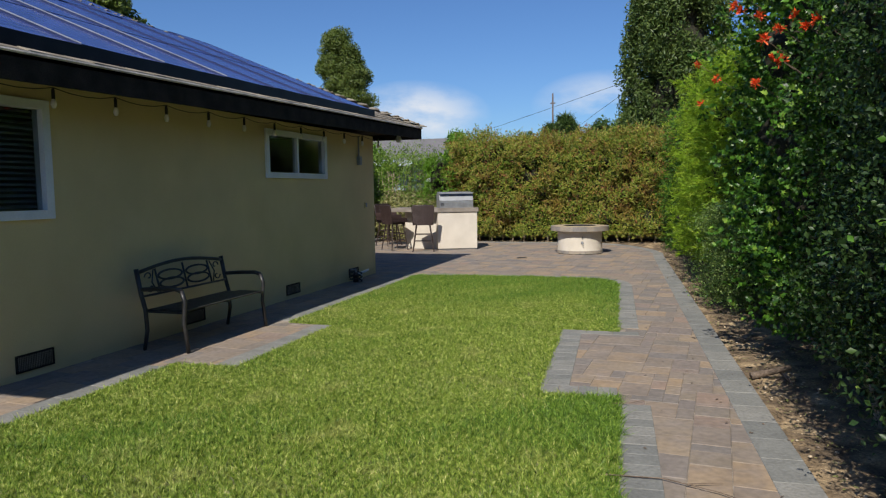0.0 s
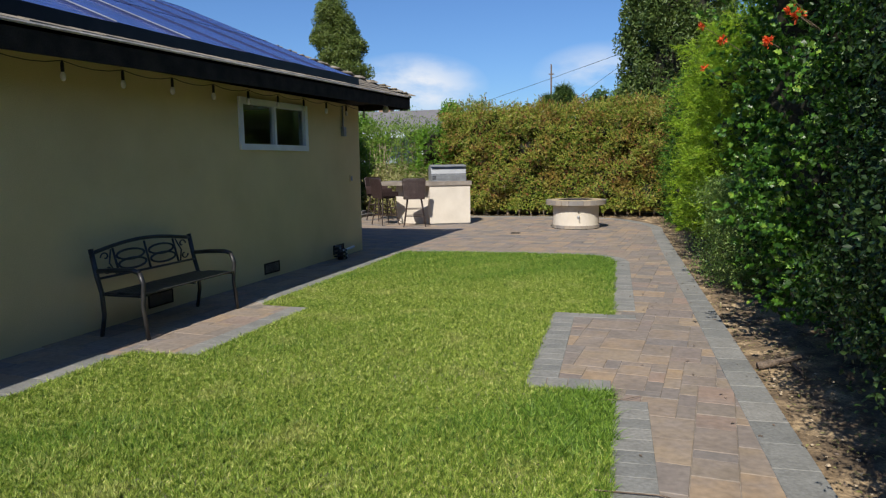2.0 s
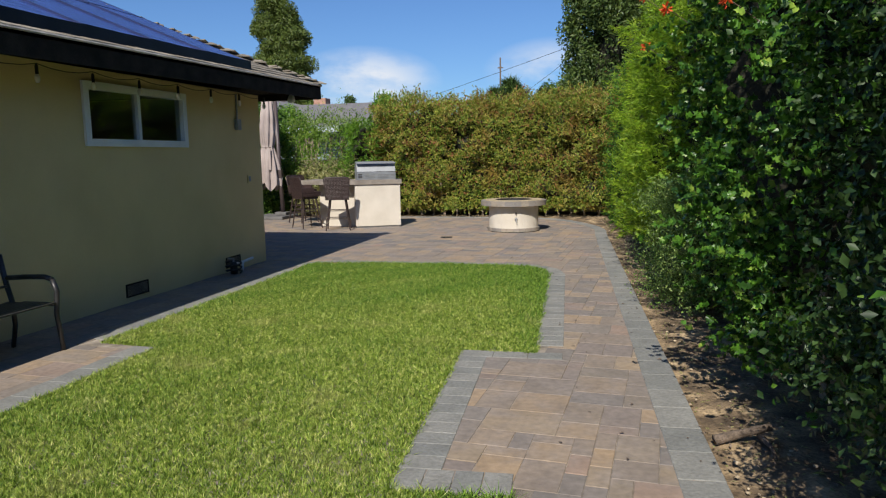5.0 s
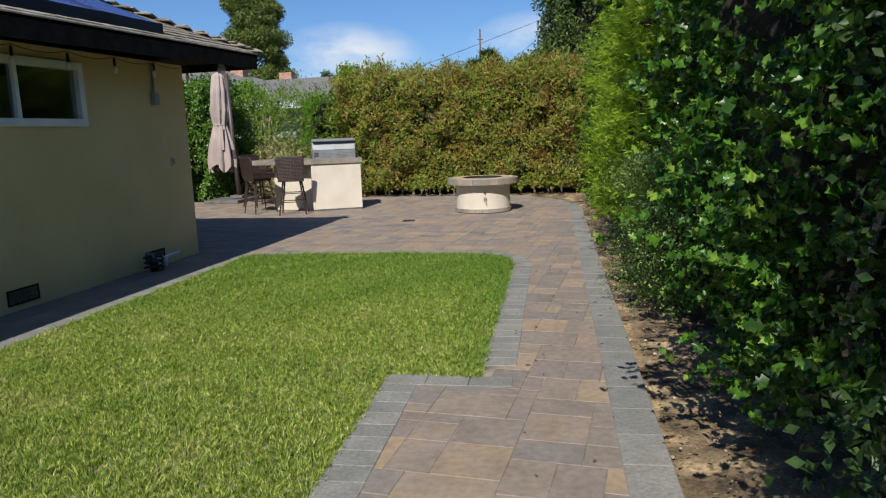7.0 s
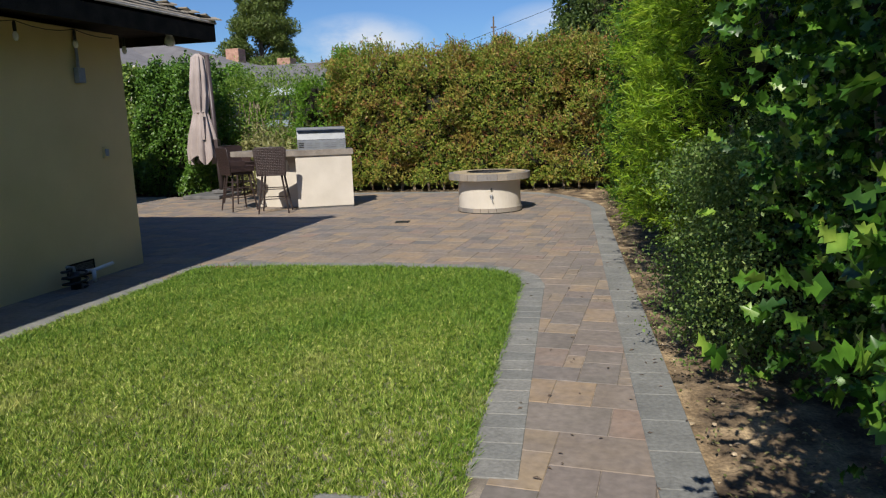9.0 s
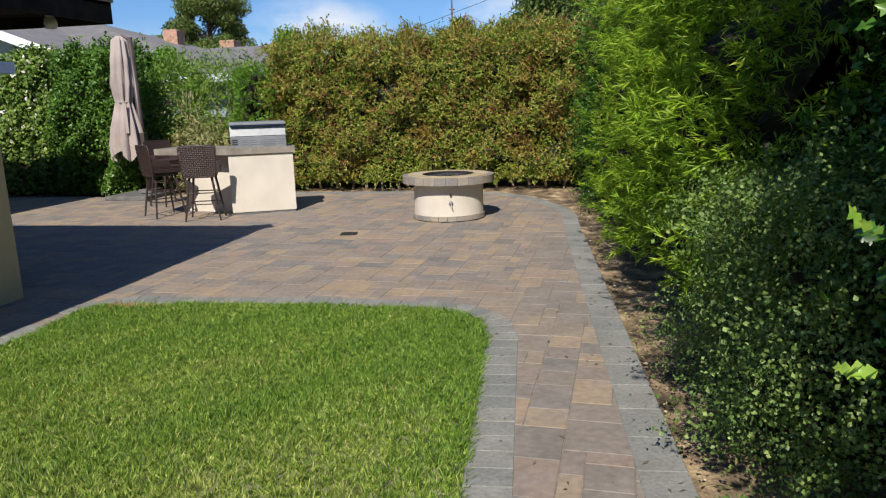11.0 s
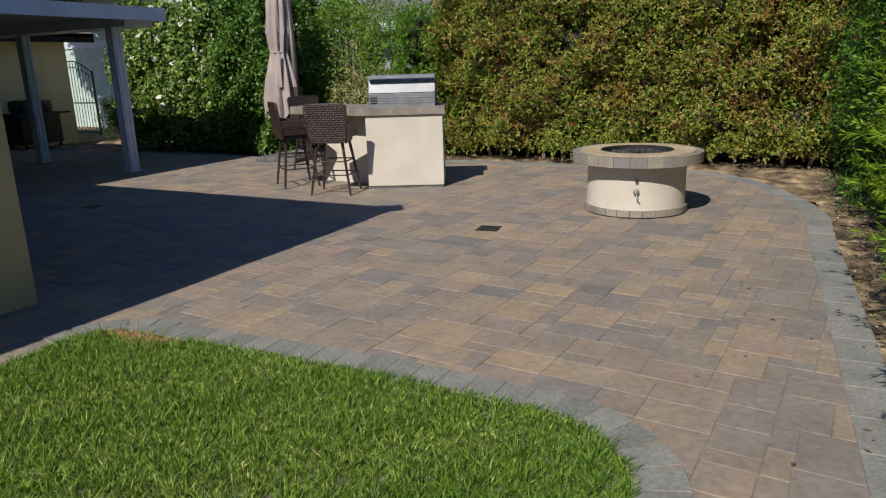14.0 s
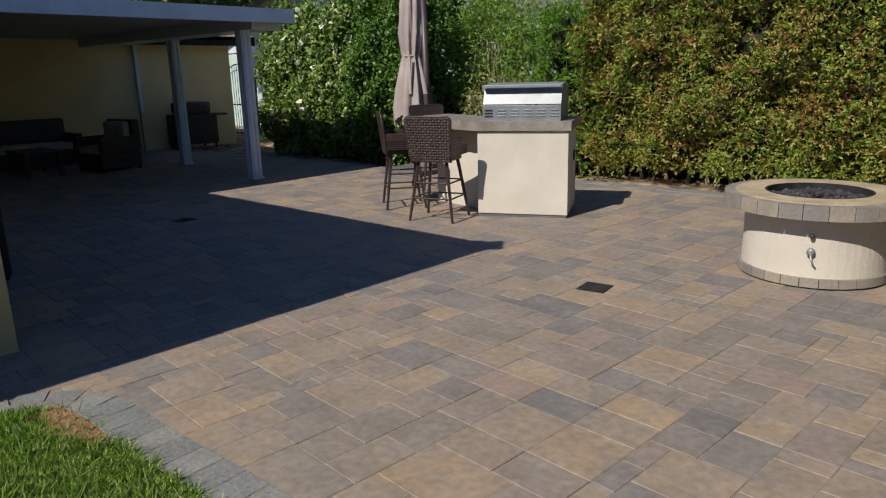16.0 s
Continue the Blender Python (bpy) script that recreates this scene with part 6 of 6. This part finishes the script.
def make_distance():
    # neighbour's house beyond the left shrubs
    t = thing("neighbour_house", "grey roofed single storey house behind the fence", "house", (-15.06, 27, 0))
    part("wall", box((-8, -3.0, -0.1), (6.0, 4, 2.5)), NEIGHBOUR, t, "blue grey siding wall")
    bm = bmesh.new()
    e, rz, dd = 2.5, 4.65, 7.5
    a, b, c, d = (-8.6, -3.7), (6.6, -3.7), (6.6, 4.7), (-8.6, 4.7)
    p, q = (-4.4, 0.5), (6.6 - dd, 0.5)
    slope_quad(bm, (*a, e), (*b, e), (*q, rz), (*p, rz), 0.08)
    slope_quad(bm, (*b, e), (*c, e), (q[0] + .01, q[1] + .01, rz), (*q, rz), 0.08)
    slope_quad(bm, (*c, e), (*d, e), (*p, rz), (*q, rz), 0.08)
    slope_quad(bm, (*d, e), (*a, e), (p[0] - .01, p[1], rz), (*p, rz), 0.08)
    bmesh.ops.recalc_face_normals(bm, faces=bm.faces)
    roof = part("roof", bm, GREYROOF, t, "grey shingle hip roof")
    for x, y, z in ((1.85, 0.8, 4.2), (3.7, 1.0, 3.8)):
        part("chimney", box((x, y, 2.9), (x + 0.5, y + 0.5, z), 0.02), BRICK, roof, "low brick chimney")
    low = bmesh.new()
    slope_quad(low, (2.0, -2.6, 2.45), (7.4, -2.6, 2.45), (7.0, 0.0, 3.48), (2.0, 0.0, 3.48), 0.08)
    slope_quad(low, (7.4, 2.6, 2.45), (2.0, 2.6, 2.45), (2.0, 0.001, 3.48), (7.0, 0.001, 3.48), 0.08)
    bmesh.ops.recalc_face_normals(low, faces=low.faces)
    part("roof", low, GREYROOF, t, "low grey shingle ridge of the side wing")
    part("wall", box((6.0, -2.2, -0.1), (7.1, 2.2, 2.45)), WHITE, t, "white wall of the side wing")
    part("roof_vent", box((-3.2, -1.4, 3.4), (-2.9, -1.1, 3.75), 0.02), GREYBOX, roof)
    part("fascia", box((-8.6, -3.74, 2.3), (6.6, -3.7, 2.5)), POSTWHITE, t)
    for x in (-5, -1, 2.6):
        w = part("window", box((x, -3.03, 0.9), (x + 1.4, -2.99, 2.0)), WHITE, t, "white framed window")
        part("pane", box((0.06 + x, -3.04, 0.96), (x + 1.34, -3.03, 1.94)), GLASS, w)
    # second house with a pale gable
    t = thing("neighbour_house", "pale green gabled house beyond the side gate", "house", (-17.0, 27.3, 0))
    part("wall", box((-6, -4, -0.1), (5, 0.3, 2.7)), PALEGREEN, t)
    bm = bmesh.new()
    v = [bm.verts.new(z) for z in ((-6, -4, 2.7), (5, -4, 2.7), (-0.5, -4, 4.6), (-6, -3.9, 2.7), (5, -3.9, 2.7), (-0.5, -3.9, 4.6))]
    bm.faces.new(v[:3]); bm.faces.new(v[3:][::-1])
    for i in range(3):
        bm.faces.new((v[i], v[3 + i], v[3 + (i + 1) % 3], v[(i + 1) % 3]))
    bmesh.ops.recalc_face_normals(bm, faces=bm.faces)
    part("gable", bm, PALEGREEN, t)
    for s in (-1, 1):
        bm = bmesh.new()
        ends = [bm.verts.new((-0.5 + s * x, y, z)) for x, z in ((0.0, 4.78), (6.1, 2.53), (6.1, 2.29), (0.0, 4.54)) for y in (-4.56, -4.5)]
        for q in ((0, 2, 4, 6), (1, 7, 5, 3), (0, 1, 3, 2), (2, 3, 5, 4), (4, 5, 7, 6)):
            bm.faces.new([ends[k] for k in q])
        bmesh.ops.recalc_face_normals(bm, faces=bm.faces)
        part("rake_board", bm, WHITE, t, "white painted rake board")
    bm = bmesh.new()
    slope_quad(bm, (-6.6, -4.5, 2.5), (-6.6, 0.5, 2.5), (-0.5, 0.5, 4.75), (-0.5, -4.5, 4.75), 0.14)
    slope_quad(bm, (5.6, -4.5, 2.5), (-0.5, -4.5, 4.75), (-0.5, 0.5, 4.75), (5.6, 0.5, 2.5), 0.14)
    bmesh.ops.recalc_face_normals(bm, faces=bm.faces)
    part("roof", bm, GREYROOF, t)
    t = thing("white_shed", "white walled outbuilding beyond the side gate", "shed", (-24.0, 25.5, 0))
    part("wall", box((-2.5, -1, -0.1), (2.6, 3, 2.4)), WHITE, t)
    part("roof", box((-2.8, -1.3, 2.4), (2.9, 3.3, 2.52)), GREYROOF, t)
    # block fence
    tagged(new("block_fence", mesh_of("block_fence", boxes([((-14.6, 20.25, -0.1), (-5.8, 20.4, 1.35)), ((-14.6, 20.23, 1.35), (-5.8, 20.42, 1.42))]), BLOCKWALL)), "tan block wall behind the shrubs", "wall", "", "structure")
    tagged(new("side_fence", mesh_of("side_fence", box((3.6, -8, -0.1), (3.75, 21, 1.9)), BLOCKWALL)), "tan block wall behind the walk's shrubs", "wall", "", "structure")
    tagged(new("back_fence", mesh_of("back_fence", box((-5.8, 20.45, -0.1), (3.6, 20.6, 1.9)), BLOCKWALL)), "tan block wall behind the hedge", "wall", "", "structure")
    tagged(new("south_fence", mesh_of("south_fence", box((-4.6, -8.1, -0.1), (3.6, -7.95, 1.9)), BLOCKWALL)), "tan block wall closing the yard", "wall", "", "structure")
    # pole and lines
    t = thing("utility_pole", "distant wooden utility pole with sagging lines", "utility pole", (-10.7, 70.9, -0.1))
    part("pole", tube([(0, 0, 0), (0, 0, 10.9)], 0.11, 0.07, 8), BARK, t)
    part("insulator", box((-0.25, -0.08, 9.9), (0.25, 0.08, 10.0)), BARK, t)
    for start, end in (((14.8, 45, 13.3), (-21, 75, 7.1)), ((11.3, 30, 14.4), (-22.6, 100, 2.5))):
        u, w = Vector(start) - Vector((-10.7, 70.9, -0.1)), Vector(end) - Vector((-10.7, 70.9, -0.1))
        pts = [u.lerp(w, f) - Vector((0, 0, 0.8 * f * (1 - f))) for f in np.linspace(0, 1, 15)]
        part("line", tube([tuple(p) for p in pts], 0.02, None, 4), BLACK, t, "thin black overhead line")
    # hills
    bm = bmesh.new()
    nx, ny = 90, 10
    grid = []
    for j in range(ny):
        row = []
        for i in range(nx):
            x, y = -420 + 640 * i / (nx - 1), 330 + 30 * j
            h = (0.5 - 0.5 * math.cos(math.pi * j / (ny - 1))) * (17 + 9 * noise.noise((x * 0.012, 0.5, 0)) + 4 * noise.noise((x * 0.05, y * 0.02, 1))) * (1.0 if x < -60 else max(0.15, 1 - (x + 60) / 130))
            row.append(bm.verts.new((x, y, h - 1)))
        grid.append(row)
    for a, b in zip(grid, grid[1:]):
        for i in range(nx - 1):
            bm.faces.new((a[i], a[i + 1], b[i + 1], b[i]))
    tagged(new("hills", mesh_of("hills", bm, HILL, True)), "low dry hillside on the horizon", "hill", "", "structure")


def make_litter():
    """Fallen leaves, twigs and stones on the walk and the bed."""
    r = np.random.default_rng(17)
    n = 150
    y = r.uniform(1.8, 17, n)
    x = np.array([edge_x(v) for v in y]) - r.uniform(0.0, 1.0, n) ** 1.6 * 1.2
    k = x > np.array([lawn_x(v) + 0.05 for v in y])
    p = np.stack([x, y, np.full(n, 0.009)], 1)[k]
    up = np.tile(np.array((0.0, 0, 1)), (len(p), 1))
    ax = unit(np.concatenate([r.normal(size=(len(p), 2)), np.zeros((len(p), 1))], 1))
    tagged(new("fallen_leaves", leaf_mesh("fallen_leaves", p, up * 3, 0.032, 0.014, BARK, r, 0, 0, ax)), "scattered dry brown leaves on the pavers", "leaves", "", "stuff")
    n = 2600
    y = r.uniform(2, 18, n)
    x = np.array([edge_x(v) for v in y]) + 0.02 + r.uniform(0, 1, n) * 0.9
    p = np.stack([x, y, -0.015 + r.uniform(0, 0.012, n)], 1)
    up = np.tile(np.array((0.0, 0, 1)), (n, 1))
    ax = unit(np.concatenate([r.normal(size=(n, 2)), r.normal(size=(n, 1)) * 0.2], 1))
    tagged(new("bed_mulch", leaf_mesh("bed_mulch", p, up * 2, 0.028, 0.012, L_DRY, r, 0, 0, ax)), "dry leaf litter on the bed's soil", "mulch", "", "stuff")
    tagged(new("bed_mulch", leaf_mesh("bed_mulch", p[::-3] + np.array((0.03, 0.05, 0.004)), up[::3] * 2, 0.03, 0.013, BARK, r, 0, 0, ax[::3])), "dark bark mulch on the bed's soil", "mulch", "", "stuff")
    bm = bmesh.new()
    rr = random.Random(5)
    for i in range(260):
        yy = rr.uniform(2.5, 18)
        s = rr.uniform(0.004, 0.013)
        c = Vector((edge_x(yy) + rr.uniform(0.02, 0.5), yy, -0.03 + s * 0.4))
        for v in bmesh.ops.create_icosphere(bm, subdivisions=1, radius=s)["verts"]:
            v.co = Vector((v.co.x * rr.uniform(0.8, 1.5), v.co.y * rr.uniform(0.8, 1.5), v.co.z * 0.7)) + c
    tagged(new("bed_gravel", mesh_of("bed_gravel", bm, material("tan stone", [(0.32, 0.25, 0.16), (0.5, 0.4, 0.27)], 6, 60, 0.9, 0.4, source="island"))), "small tan stones and clods on the bed's soil", "gravel", "", "stuff")
    t = thing("fallen_twig", "long thin dry twig lying across the walk", "twig", (0.18, 3.3, 0.012))
    part("twig", tube([(-0.45, 0.1, 0), (-0.15, 0.12, 0.003), (0.1, 0.02, 0.005), (0.4, -0.18, 0.003)], 0.004, 0.002, 5), BARK, t)
    part("side_twig", tube([(-0.05, 0.08, 0.003), (0.12, 0.14, 0.004)], 0.003, 0.0015, 5), BARK, t)
    t = thing("fallen_twig", "short curved twig on the walk's border", "twig", (-0.2, 4.62, 0.014))
    part("twig", tube([(-0.12, -0.04, 0), (0.02, 0, 0.004), (0.1, 0.09, 0.002)], 0.003, 0.002, 5), BARK, t)
    t = thing("branch_stub", "weathered branch stub lying in the bed", "branch", (0.72, 5.6, 0.0))
    part("stub", tube([(-0.06, 0.0, 0.0), (0.06, 0.05, 0.02), (0.22, 0.08, 0.06)], 0.028, 0.02, 8), BARK, t, "", True)
    part("side_branch", tube([(0.16, 0.07, 0.02), (0.2, -0.05, 0.0), (0.21, -0.12, -0.03)], 0.014, 0.008, 6), BARK, t, "", True)


make_ground()
make_house()
make_panels()
make_string_lights()
make_wall_fittings()
make_cover()
make_bench()
make_island()
stool((-5.36, 15.42, 0), 18)
stool((-6.2, 15.72, 0), -38)
stool((-6.85, 16.95, 0), -115)
make_fire_pit()
make_umbrella()
make_lounge()
make_distance()
make_planting()
make_trees()
make_litter()
make_lawn()
make_pavers()
